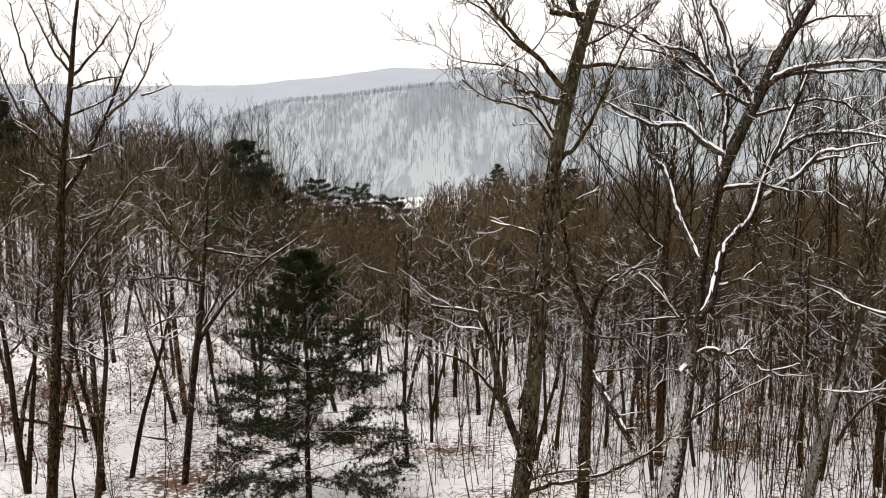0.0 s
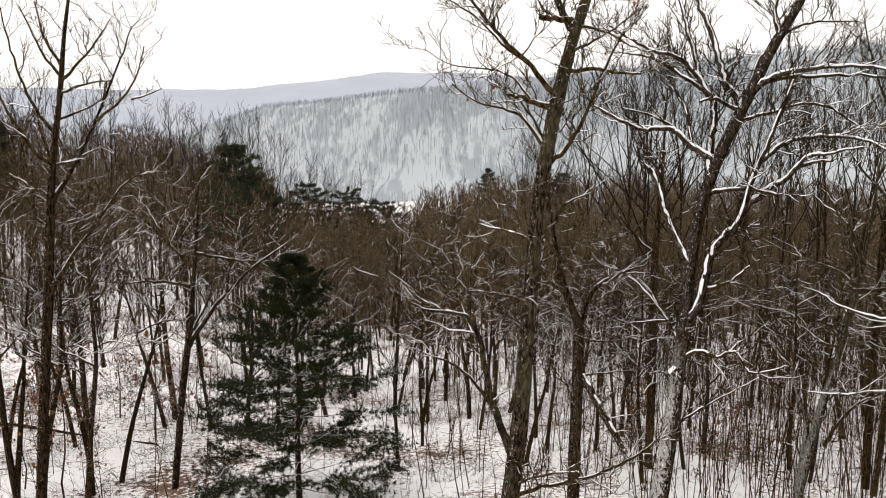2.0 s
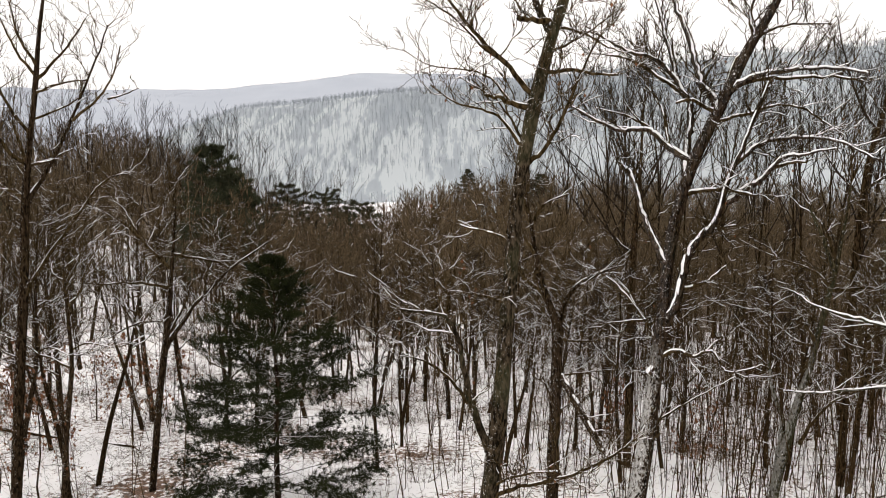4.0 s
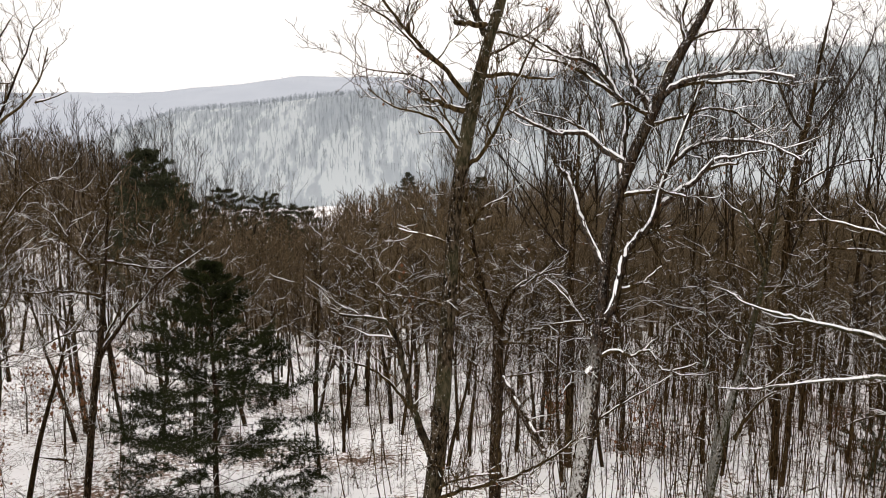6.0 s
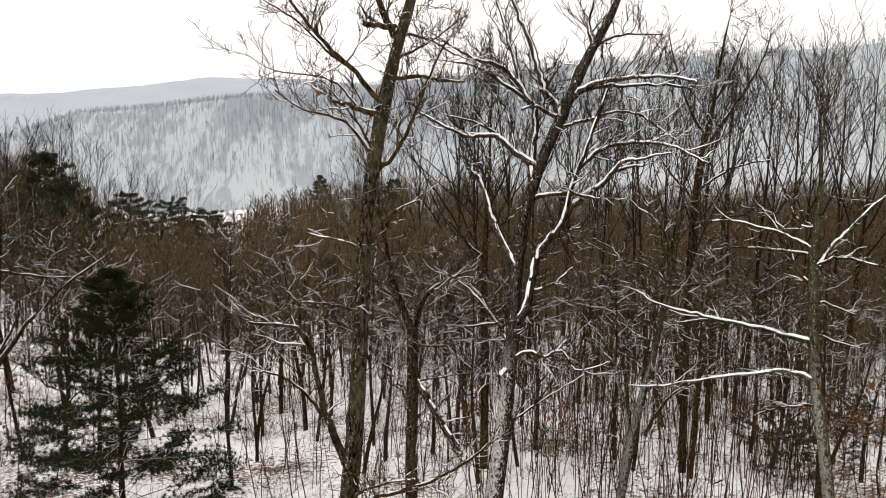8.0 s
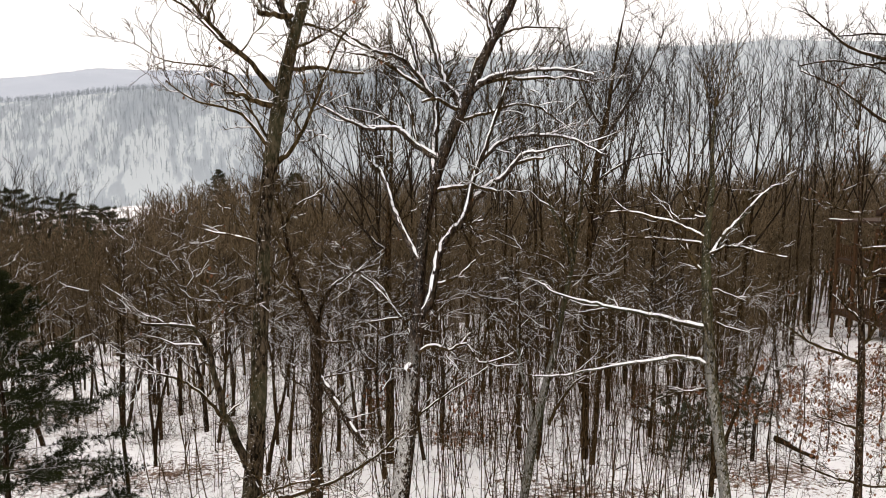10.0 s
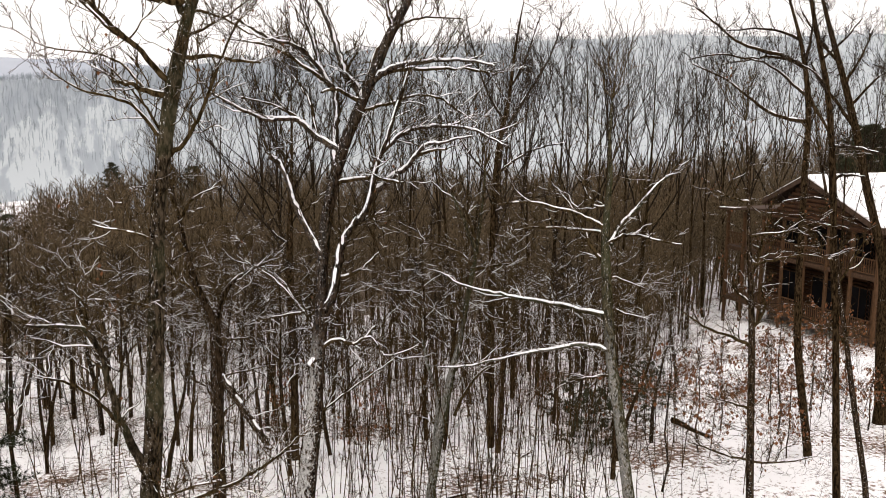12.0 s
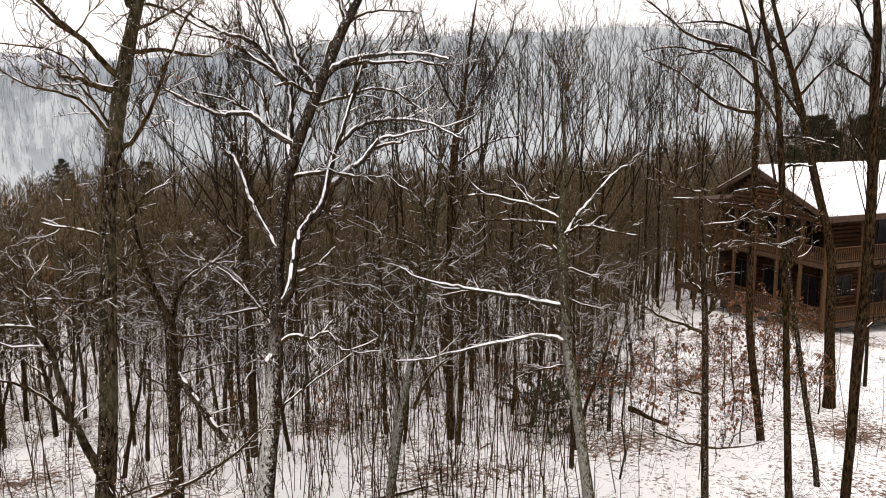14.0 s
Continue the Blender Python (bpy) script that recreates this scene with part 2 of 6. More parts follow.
# ---- mesh helpers ----
class Tubes:
    """Gathers tapered tubes (polylines with a radius at each point) and makes one mesh of them."""

    def __init__(self):
        self.runs = {}
        self.extra_v, self.extra_f, self.count = [], [], 0

    def add(self, pts, radii, sides=4):
        self.runs.setdefault((len(pts), sides), []).append((pts, radii))

    def arrays(self):
        vs, fs, n0 = [], [], 0
        for (k, s), runs in self.runs.items():
            p = np.array([r[0] for r in runs], float).reshape(-1, k, 3)
            rad = np.array([r[1] for r in runs], float).reshape(-1, k)
            tan = np.gradient(p, axis=1)
            tan /= np.linalg.norm(tan, axis=2, keepdims=True) + 1e-9
            ref = np.where(np.abs(tan[:, :1, 2:3]) > 0.9, np.array([1.0, 0, 0]), np.array([0, 0, 1.0]))
            u = np.cross(tan, np.broadcast_to(ref, tan.shape))
            u /= np.linalg.norm(u, axis=2, keepdims=True) + 1e-9
            w = np.cross(u, tan)
            ang = np.arange(s) * 2 * math.pi / s + math.pi / 2
            ring = u[:, :, None] * np.cos(ang)[:, None] + w[:, :, None] * np.sin(ang)[:, None]
            v = p[:, :, None] + ring * rad[:, :, None, None]
            n = len(p)
            idx = np.arange(n * k * s).reshape(n, k, s) + n0
            a, b = idx[:, :-1], idx[:, 1:]
            q = np.stack([a, np.roll(a, -1, 2), np.roll(b, -1, 2), b], -1).reshape(-1, 4)
            vs.append(v.reshape(-1, 3))
            fs.append(q)
            n0 += n * k * s
        return (np.concatenate(vs), np.concatenate(fs)) if vs else (np.zeros((0, 3)), np.zeros((0, 4), int))


def mesh_of(name, verts, faces, material, smooth=True):
    """A mesh from an array of places and an array of faces, all with as many corners."""
    me = bpy.data.meshes.new(name)
    k = faces.shape[1]
    me.vertices.add(len(verts))
    me.vertices.foreach_set("co", np.asarray(verts, np.float32).ravel())
    me.loops.add(faces.size)
    me.loops.foreach_set("vertex_index", faces.astype(np.int32).ravel())
    me.polygons.add(len(faces))
    me.polygons.foreach_set("loop_start", np.arange(0, faces.size, k, dtype=np.int32))
    me.polygons.foreach_set("use_smooth", np.full(len(faces), smooth))
    me.update(calc_edges=True)
    me.materials.append(material)
    return me


def part(name, mesh, parent, label=""):
    ob = new(name, mesh)
    ob.parent = parent
    return tagged(ob, label) if label else ob


def tubes_part(name, tubes, material, parent, label="", kind=""):
    v, f = tubes.arrays()
    return tagged(part(name, mesh_of(name, v, f, material), parent, label), kind=kind) if len(f) else None


RNG = random.Random(7)


def unit(v):
    return v / (np.linalg.norm(v) + 1e-9)


def rand_dir(rng):
    return unit(np.array([rng.gauss(0, 1), rng.gauss(0, 1), rng.gauss(0, 1)]))


def sprout(tubes, p0, d, length, r, level, rng, kids=5, up=0.25, tips=None, fine=0.0045, caps=None):
    """A wandering twig of five points with its own side twigs."""
    pts, q, d = [p0], p0, unit(d)
    n = 4 if level > 0 else 3
    kink = 0.34 * rand_dir(rng)
    for _ in range(n):
        kink = -kink + 0.12 * rand_dir(rng)
        d = unit(d + 0.30 * rand_dir(rng) + kink + np.array([0, 0, up * 0.3]))
        q = q + d * length / n
        pts.append(q)
    end = max(fine, r * 0.35)
    tubes.add(pts, [r + (end - r) * s / n for s in range(n + 1)], 3)
    if caps is not None and level >= 1 and abs(pts[4][2] - pts[0][2]) < 0.7 * length and rng.random() < 0.36:
        a = rng.uniform(0.7, 1.0)
        caps.add([q + np.array([0, 0, 0.7 * r]) for q in pts], [0.002, r * a, r * a * 0.95, end, 0.002], 3)
    if tips is not None:
        tips.append(q)
    if level <= 0:
        return
    for k in range(kids):
        s = rng.uniform(0.25, 0.98) * 4
        i = min(3, int(s))
        at = pts[i] + (pts[i + 1] - pts[i]) * (s - i)
        side = unit(unit(pts[i + 1] - pts[i]) * 0.75 + rand_dir(rng) * 0.7 + np.array([0, 0, up]))
        sprout(tubes, at, side, length * rng.uniform(0.35, 0.62), max(fine, r * 0.55), level - 1, rng, max(2, kids - 2), up, tips, fine, caps)


def wander(p, d, length, n, wild, rng, rise=0.0):
    """A crooked line of n steps that keeps its heading but never runs straight."""
    head, d, pts = unit(d), unit(d), [p]
    for _ in range(n):
        d = unit(0.55 * d + 0.45 * head + wild * rand_dir(rng))
        head = unit(head + np.array([0, 0, rise]))
        pts.append(pts[-1] + d * length / n)
    return pts


def smooth_line(pts, radii, times=1):
    """Rounds a limb's corners (and adds slight crooks) by cutting them."""
    p, r = np.array(pts, float), np.array(radii, float)
    for _ in range(times):
        a, b = 0.75 * p[:-1] + 0.25 * p[1:], 0.25 * p[:-1] + 0.75 * p[1:]
        ra, rb = 0.75 * r[:-1] + 0.25 * r[1:], 0.25 * r[:-1] + 0.75 * r[1:]
        p = np.concatenate([p[:1], np.stack([a, b], 1).reshape(-1, 3), p[-1:]])
        r = np.concatenate([r[:1], np.stack([ra, rb], 1).ravel(), r[-1:]])
    return p, r


LEE = np.array([-0.30, -0.55, 0.78])


def cap_line(tubes, p, r, rng, lie=0.75, blown=False, deep=1.0):
    """Snow lying along the upper side of a limb, in stretches; blown: plastered on the windward side of steep limbs too."""
    run = []
    for i in range(len(p)):
        d = unit(p[min(i + 1, len(p) - 1)] - p[max(i - 1, 0)])
        side = LEE if blown else np.array([0, 0, 1.0])
        side = unit(side - d * (side @ d))
        ok = (abs(d[2]) < 0.86 or blown) and rng.random() < lie + 0.2
        if ok:
            thin = 1 - 0.3 * abs(d[2])
            run.append((p[i] + side * (0.6 * r[i] + 0.002), r[i] * rng.uniform(0.55, 0.85) * thin * deep + 0.004))
        if (not ok or i == len(p) - 1) and run:
            if len(run) > 1:
                pts = [q for q, _ in run]
                rad = [s for _, s in run]
                pts = [pts[0] - (pts[1] - pts[0]) * 0.15, *pts, pts[-1] + (pts[-1] - pts[-2]) * 0.15]
                tubes.add(pts, [0.001, *rad, 0.001], 5)
            run = []


def rough_trunk(p, r, seed, sides=20):
    """A stem with bark ridges, bulges and a flared foot."""
    n = len(p)
    seg = np.r_[0, np.cumsum(np.linalg.norm(np.diff(p, axis=0), axis=1))]
    s = np.arange(0, seg[-1], 0.11)
    p = np.stack([np.interp(s, seg, p[:, i]) for i in range(3)], -1)
    r = np.interp(s, seg, r)
    ang = np.arange(sides) * 2 * math.pi / sides
    a, z = np.meshgrid(ang, s)
    wob = 0.045 * np.sin(3 * a + 1.3 * z + seed) + 0.03 * np.sin(5 * a - 2.1 * z + 2 * seed) + 0.05 * np.sin(1.1 * z + a + seed)
    ridge = 0.05 * np.sign(np.sin(9 * a + 1.7 * np.sin(1.9 * z + seed))) * (0.6 + 0.4 * np.sin(13 * z + 4 * a))
    rad = r[:, None] * (1 + wob + ridge)
    ring = np.stack([np.cos(a), np.sin(a), 0 * a], -1)
    v = p[:, None] + ring * rad[..., None]
    k = len(s)
    i = np.arange(k - 1)[:, None] * sides + np.arange(sides)[None]
    j = np.arange(k - 1)[:, None] * sides + (np.arange(sides) + 1)[None] % sides
    return v.reshape(-1, 3), np.stack([i, j, j + sides, i + sides], -1).reshape(-1, 4)


def hero(x, y, line, label, snow=0.3, twig=1.0, caps=False, leaves=0.0, trunk=None):
    """A tree with its own trunk line: places from its foot and height, and radius."""
    z0 = float(ground_z(x, y))
    t = new("tree", None)
    t.location = (x, y, z0)
    tagged(t, label, "tree")
    wood = (M_PALE, M_TWIG) if caps else (M_MID, M_TWIG) if snow > 0.25 else (M_DARK, M_TWIG_DARK)
    wood = (trunk or wood[0], wood[1])
    p = np.array([(a, b, c - z0) for a, b, c, _ in line], float)
    r = np.array([q[3] for q in line], float)
    if p[0, 2] > 0:
        d = p[0] - p[1]
        foot = p[0] + d / -d[2] * (p[0, 2] + 0.3) * np.array([0.4, 0.4, 1])
        p, r = np.concatenate([[foot], p]), np.concatenate([[r[0] * 1.25], r])
    rng = random.Random(int(abs(x * 100 + y * 7)))
    p, r = smooth_line(p, r, 1)
    v, f = rough_trunk(*smooth_line(p, r, 1), x + y)
    part("trunk", mesh_of("trunk", v, f, wood[0]), t)
    return dict(ob=t, z0=z0, snow=snow, rng=rng, trunk=(p, r), wood=wood, caps=Tubes(), want_caps=caps, twigs=Tubes(), twig=twig, leaves=leaves, tips=[])


def limb(t, pts, r0, r1):
    rng = t["rng"]
    p = np.array(pts, float) - np.array([0, 0, t["z0"]])
    seg = np.r_[0, np.cumsum(np.linalg.norm(np.diff(p, axis=0), axis=1))]
    r = r0 + (r1 - r0) * (seg / seg[-1]) ** 0.8
    p, r = smooth_line(p, r, 2)
    p[1:-1] += np.array([[rng.gauss(0, 1) for _ in range(3)] for _ in range(len(p) - 2)]) * np.minimum(r[1:-1, None] * 0.35, 0.012)
    tb = Tubes()
    tb.add(list(p), list(r), 8 if r0 > 0.04 else 6)
    tubes_part("limb", tb, t["wood"][0] if r0 > 0.06 else t["wood"][1], t["ob"])
    cap_line(t["caps"], p, r, rng, (0.79 if r0 > 0.07 else 0.7) if t["want_caps"] else 0.4, t["want_caps"] and r0 > 0.035, 0.82 if r0 > 0.06 else 0.7 if r0 > 0.03 else 1.0)
    length = seg[-1]
    n = int((4 + length * 4.6) * t["twig"])
    for k in range(n):
        s = rng.uniform(0.18, 1.0) * (len(p) - 1)
        i = min(len(p) - 2, int(s))
        q = p[i] + (p[i + 1] - p[i]) * (s - i)
        d = unit(unit(p[i + 1] - p[i]) * 0.6 + rand_dir(rng) * 0.75 + np.array([0, 0, 0.3]))
        sprout(t["twigs"], q, d, rng.uniform(0.35, 0.95) * (0.55 + 0.19 * length), max(0.008, min(0.017, r[i] * 0.55)), 2, rng, 4, 0.25, t["tips"], 0.0042, t["caps"] if t["snow"] > 0.25 else None)


def leaf_mesh(tips, rng, share, size=0.05):
    """Curled dead leaves hanging at twig ends, two folded halves each."""
    v, f = [], []
    for q in tips:
        if rng.random() > share:
            continue
        a, s = rng.uniform(0, 6.28), size * rng.uniform(0.6, 1.3)
        e = np.array([math.cos(a), math.sin(a), 0])
        g = np.array([-e[1], e[0], 0]) * 0.45
        drop = np.array([0, 0, -1.0])
        k = len(v)
        v += [q, q + s * (0.5 * drop + g), q + s * (1.1 * drop + 0.3 * e), q + s * (0.5 * drop - g + 0.25 * e)]
        f += [(k, k + 1, k + 2), (k, k + 2, k + 3)]
    return (np.array(v), np.array(f)) if v else (None, None)


def finish(t):
    rng, (p, r) = t["rng"], t["trunk"]
    for k in range(int(20 * t["twig"])):
        i = rng.randrange(len(p) // 3, len(p) - 1)
        q = p[i] + (p[i + 1] - p[i]) * rng.random()
        sprout(t["twigs"], q, rand_dir(rng) + np.array([0, 0, 0.5]), rng.uniform(0.5, 1.5), 0.012, 2, rng, 4, 0.2, t["tips"], 0.0058)
    for k in range(7):
        sprout(t["twigs"], p[-1], unit(p[-1] - p[-3]) + 0.45 * rand_dir(rng), rng.uniform(0.9, 1.7), min(0.02, r[-1] * 0.8), 2, rng, 4, 0.2, t["tips"], 0.0045)
    tubes_part("twigwork", t["twigs"], t["wood"][1], t["ob"], kind="stuff")
    tubes_part("snow_cap", t["caps"], M_SNOW, t["ob"], "white snow lying along the boughs", "stuff")
    if t["leaves"]:
        v, f = leaf_mesh(t["tips"], rng, t["leaves"], 0.055)
        tagged(part("foliage", mesh_of("foliage", v, f, M_LEAF, False), t["ob"], "curled red-brown dead leaves"), kind="stuff")


# ---- ground: one sheet to the horizon ----
def build_ground():
    th = np.concatenate([np.arange(-180, -40, 10.0), np.arange(-40, 66, 0.75), np.arange(70, 180, 10.0)])
    rr = np.concatenate([[0.03, 2, 4, 6], np.geomspace(8, 120, 75), np.geomspace(124, 4600, 105)])
    a, r = np.meshgrid(np.radians(th), rr, indexing="ij")
    x, y = r * np.sin(a), r * np.cos(a)
    v = np.stack([x, y, ground_z(x, y)], -1).reshape(-1, 3)
    n, k = len(th), len(rr)
    i = np.arange(n)[:, None] * k + np.arange(k - 1)[None]
    j = ((np.arange(n) + 1) % n)[:, None] * k + np.arange(k - 1)[None]
    f = np.stack([i, i + 1, j + 1, j], -1).reshape(-1, 4)
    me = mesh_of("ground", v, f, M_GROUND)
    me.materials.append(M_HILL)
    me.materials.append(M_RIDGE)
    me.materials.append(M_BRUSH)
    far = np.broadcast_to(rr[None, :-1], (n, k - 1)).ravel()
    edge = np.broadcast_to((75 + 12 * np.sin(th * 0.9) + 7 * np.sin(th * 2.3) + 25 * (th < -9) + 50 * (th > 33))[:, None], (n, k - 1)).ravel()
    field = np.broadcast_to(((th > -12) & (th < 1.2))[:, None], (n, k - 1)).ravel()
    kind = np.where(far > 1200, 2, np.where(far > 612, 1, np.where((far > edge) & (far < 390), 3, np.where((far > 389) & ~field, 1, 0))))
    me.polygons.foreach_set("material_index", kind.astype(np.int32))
    tagged(new("ground", me), "thin white snow over brown leaf litter on hilly ground", "ground", kind="structure")


build_ground()

# ---- generic bare trees of the near wood ----
def bare_tree(seed, height, r0, wood, twig, lean=0.03, crown=0.45, spread=0.32, limbs=13, fine=0.009, snowy=True, side=7):
    rng = random.Random(seed)
    t = new("tree", None)
    n = 9
    p, q, d = [], np.array([0, 0, -0.25]), unit(np.array([rng.gauss(0, lean), rng.gauss(0, lean), 1]))
    for i in range(n):
        p.append(q)
        d = unit(d + np.array([rng.gauss(0, 0.05), rng.gauss(0, 0.05), 0.1]))
        q = q + d * height / (n - 1)
    p = np.array(p)
    r = r0 * (1 - np.linspace(0, 1, n) ** 1.25 * 0.92)
    p, r = smooth_line(p, r, 1)
    tb = Tubes()
    tb.add(list(p), list(r), 7)
    tubes_part("trunk", tb, wood, t)
    tw = big = Tubes()
    caps = Tubes()
    for k in range(limbs):
        s = crown + (0.97 - crown) * (k + rng.random()) / limbs
        i = min(len(p) - 2, int(s * (len(p) - 1)))
        at = p[i] + (p[i + 1] - p[i]) * rng.random()
        az = k * 2.4 + rng.uniform(-0.5, 0.5)
        rise = rng.uniform(0.0, 0.9) + (0.75 * s if snowy else 0.3 + 0.9 * s)
        d = unit(np.array([math.cos(az), math.sin(az), rise]))
        length = height * spread * (1.15 - 0.75 * s) * rng.uniform(0.7, 1.25)
        rad = min(r[i] * 0.6, r0 * 0.45)
        pts = wander(at, d, length, 9, 0.42, rng, rng.uniform(-0.02, 0.07))
        lp, lr = np.array(pts), np.array([max(fine, rad * (1 - 0.85 * j / 9)) for j in range(10)])
        big.add(pts, list(lr), 5)
        if snowy:
            cap_line(caps, lp, lr, rng, 0.72)
        for m in range(4 if snowy else 0):
            j = rng.randrange(2, 9)
            turn = rng.choice([-1, 1]) * rng.uniform(0.45, 1.1)
            f = unit(pts[j] - pts[j - 1])
            sd = np.array([f[0] * math.cos(turn) - f[1] * math.sin(turn), f[0] * math.sin(turn) + f[1] * math.cos(turn), f[2] + rng.uniform(-0.1, 0.45)])
            sub = wander(pts[j], sd, length * rng.uniform(0.22, 0.48), 6, 0.5, rng, 0.04)
            sr = np.array([max(0.006, rad * 0.45 * (1 - 0.13 * i)) for i in range(7)])
            big.add(sub, list(sr), 4)
            if rng.random() < 0.75:
                cap_line(caps, np.array(sub), sr * 1.1, rng, 0.62)
        for m in range(side):
            j = rng.randrange(2, 9)
            sd = unit(unit(pts[j + 1] - pts[j]) * 0.7 + 0.7 * rand_dir(rng) + np.array([0, 0, 0.35]))
            sprout(tw, pts[j], sd, length * rng.uniform(0.3, 0.55), max(fine, rad * 0.35), 1, rng, 5, 0.22, None, fine, caps if snowy else None)
    tubes_part("crown", tw, twig, t, kind="stuff")
    tubes_part("snow_cap", caps, M_SNOW, t, "white snow along the boughs", "stuff")
    return t, float(tw.arrays()[0][:, 2].max())


KINDS = []
for k, (h, r0, w, tg, cr, sp, nl) in enumerate([
    (12.0, 0.12, M_MID, M_TWIG, 0.42, 0.40, 12), (11.0, 0.105, M_DARK, M_TWIG, 0.45, 0.28, 11), (13.0, 0.15, M_MID, M_TWIG, 0.38, 0.42, 14),
    (10.0, 0.085, M_DARK, M_TWIG_DARK, 0.40, 0.26, 10), (12.5, 0.12, M_DARK, M_TWIG, 0.55, 0.30, 12), (11.5, 0.13, M_MID, M_TWIG, 0.33, 0.44, 13),
    (9.0, 0.07, M_MID, M_TWIG, 0.35, 0.28, 10)]):
    t, h = bare_tree(20 + k, h, r0, w, tg, crown=cr, spread=sp, limbs=nl)
    tagged(t, ["slim bare tree with snow-dusted twigs on the slope", "thin dark bare tree in the snowy wood", "bare grey-brown tree with a wide twiggy crown",
               "young thin bare tree with few boughs", "tall slim dark trunk with a small high crown", "crooked bare tree with low spreading boughs",
               "small bare understorey tree with fine twigs"][k], "tree", "bare trees of the wood")
    KINDS.append((t, h))

FAR_KINDS = []
for k, (h, r0, cr, sp, nl) in enumerate([(12.0, 0.10, 0.45, 0.30, 9), (11.0, 0.13, 0.35, 0.36, 10), (10.0, 0.07, 0.40, 0.28, 8), (12.5, 0.09, 0.30, 0.32, 10)]):
    t, h = bare_tree(50 + k, h, r0, M_DARK, M_WOODS, crown=cr, spread=sp, limbs=nl, fine=0.013, snowy=False, side=5)
    tagged(t, ["brown bare tree deep in the wood", "bare tree with wide dull brown twigs", "thin bare tree in the dense wood", "bare brown tree branched almost to the ground"][k],
           "tree", "bare trees of the wood")
    FAR_KINDS.append((t, h))

def plant(kind, x, y, height, turn, lean=(0, 0), first={}):
    t, h = (KINDS + FAR_KINDS)[kind]
    s = height / h
    m = Matrix.Translation((x, y, float(ground_z(x, y)))) @ Euler((lean[0], lean[1], 0)).to_matrix().to_4x4() @ Matrix.Rotation(turn, 4, "Z") @ Matrix.Diagonal((s ** 0.6, s ** 0.6, s, 1))
    if kind in first:
        return copy_thing(t, m)
    first[kind] = True
    t.matrix_basis = m
    return t


for kind, th, r, height in [(2, -17.2, 35, 12.0), (6, 12.4, 31, 8.0), (3, 23.5, 29, 8.5), (7, 3.0, 52, 10.5), (8, 17.0, 50, 11.0), (9, 30.0, 55, 10.0), (10, -10.0, 56, 10.5)]:
    plant(kind, *at_bearing(th, r), height, 1.7 * th)
rng = random.Random(41)
planted = []
tries = 0
while len(planted) < 225 and tries < 6000:
    tries += 1
    th, r = rng.uniform(-33, 60), rng.uniform(25, 74)
    if th > 38.5 and r < 48 or th > 34 and 30 < r < 46 and rng.random() < 0.75 or th > 40.5 and r > 40:
        continue
    if th > 20 and r < 34 and rng.random() < 0.55:
        continue
    if th < -13 and r > 36 and rng.random() < 0.45:
        continue
    x, y = at_bearing(th, r)
    if -14.5 < th < -4 and r < 31 or -21 < th <= -14.5 and r < 33:
        continue
    if any((x - a) ** 2 + (y - b) ** 2 < 2.2 for a, b in planted):
        continue
    planted.append((x, y))
    top = EYE_Z + r * math.tan(radians(float(np.interp(th, *SKYLINE)) + rng.uniform(-1.8, 0.25))) - float(ground_z(x, y))
    height = max(5.5, min(15.5, top))
    kind = rng.choice([7, 8, 9, 10] if r > 44 else [7, 8, 9, 10, 1, 4, 0, 5] if r > 38 and th > -3 else ([0, 1, 4, 5, 0, 2, 5] if th < 0 else [0, 1, 1, 3, 4, 4, 5, 6, 5, 2]) if r > 34 else [0, 1, 3, 4, 3, 5])
    plant(kind, x, y, height, rng.uniform(0, 6.28), (rng.gauss(0, 0.045), rng.gauss(0, 0.045)))


for th, r, height, kind, lean in [(-26.9, 27, 12.5, 4, 0.02), (-25.7, 26, 12.0, 0, 0.08), (-23.0, 25, 12.0, 0, -0.01), (-22.5, 26, 11.5, 4, 0.13),
                                  (-20.8, 27, 11.5, 4, 0.15), (-12.6, 33, 10.5, 5, 0.05), (38.6, 30, 7.5, 5, 0.02), (33.4, 31, 8.0, 2, -0.03),
                                  (36.4, 38, 8.5, 0, 0.04), (31.0, 36, 9.0, 5, 0.0), (40.2, 42, 8.0, 2, 0.05), (28.6, 33, 8.5, 0, -0.04), (34.8, 43, 9.0, 5, 0.03)]:
    plant(kind, *at_bearing(th, r), height, 2.4 * th, (0, lean))


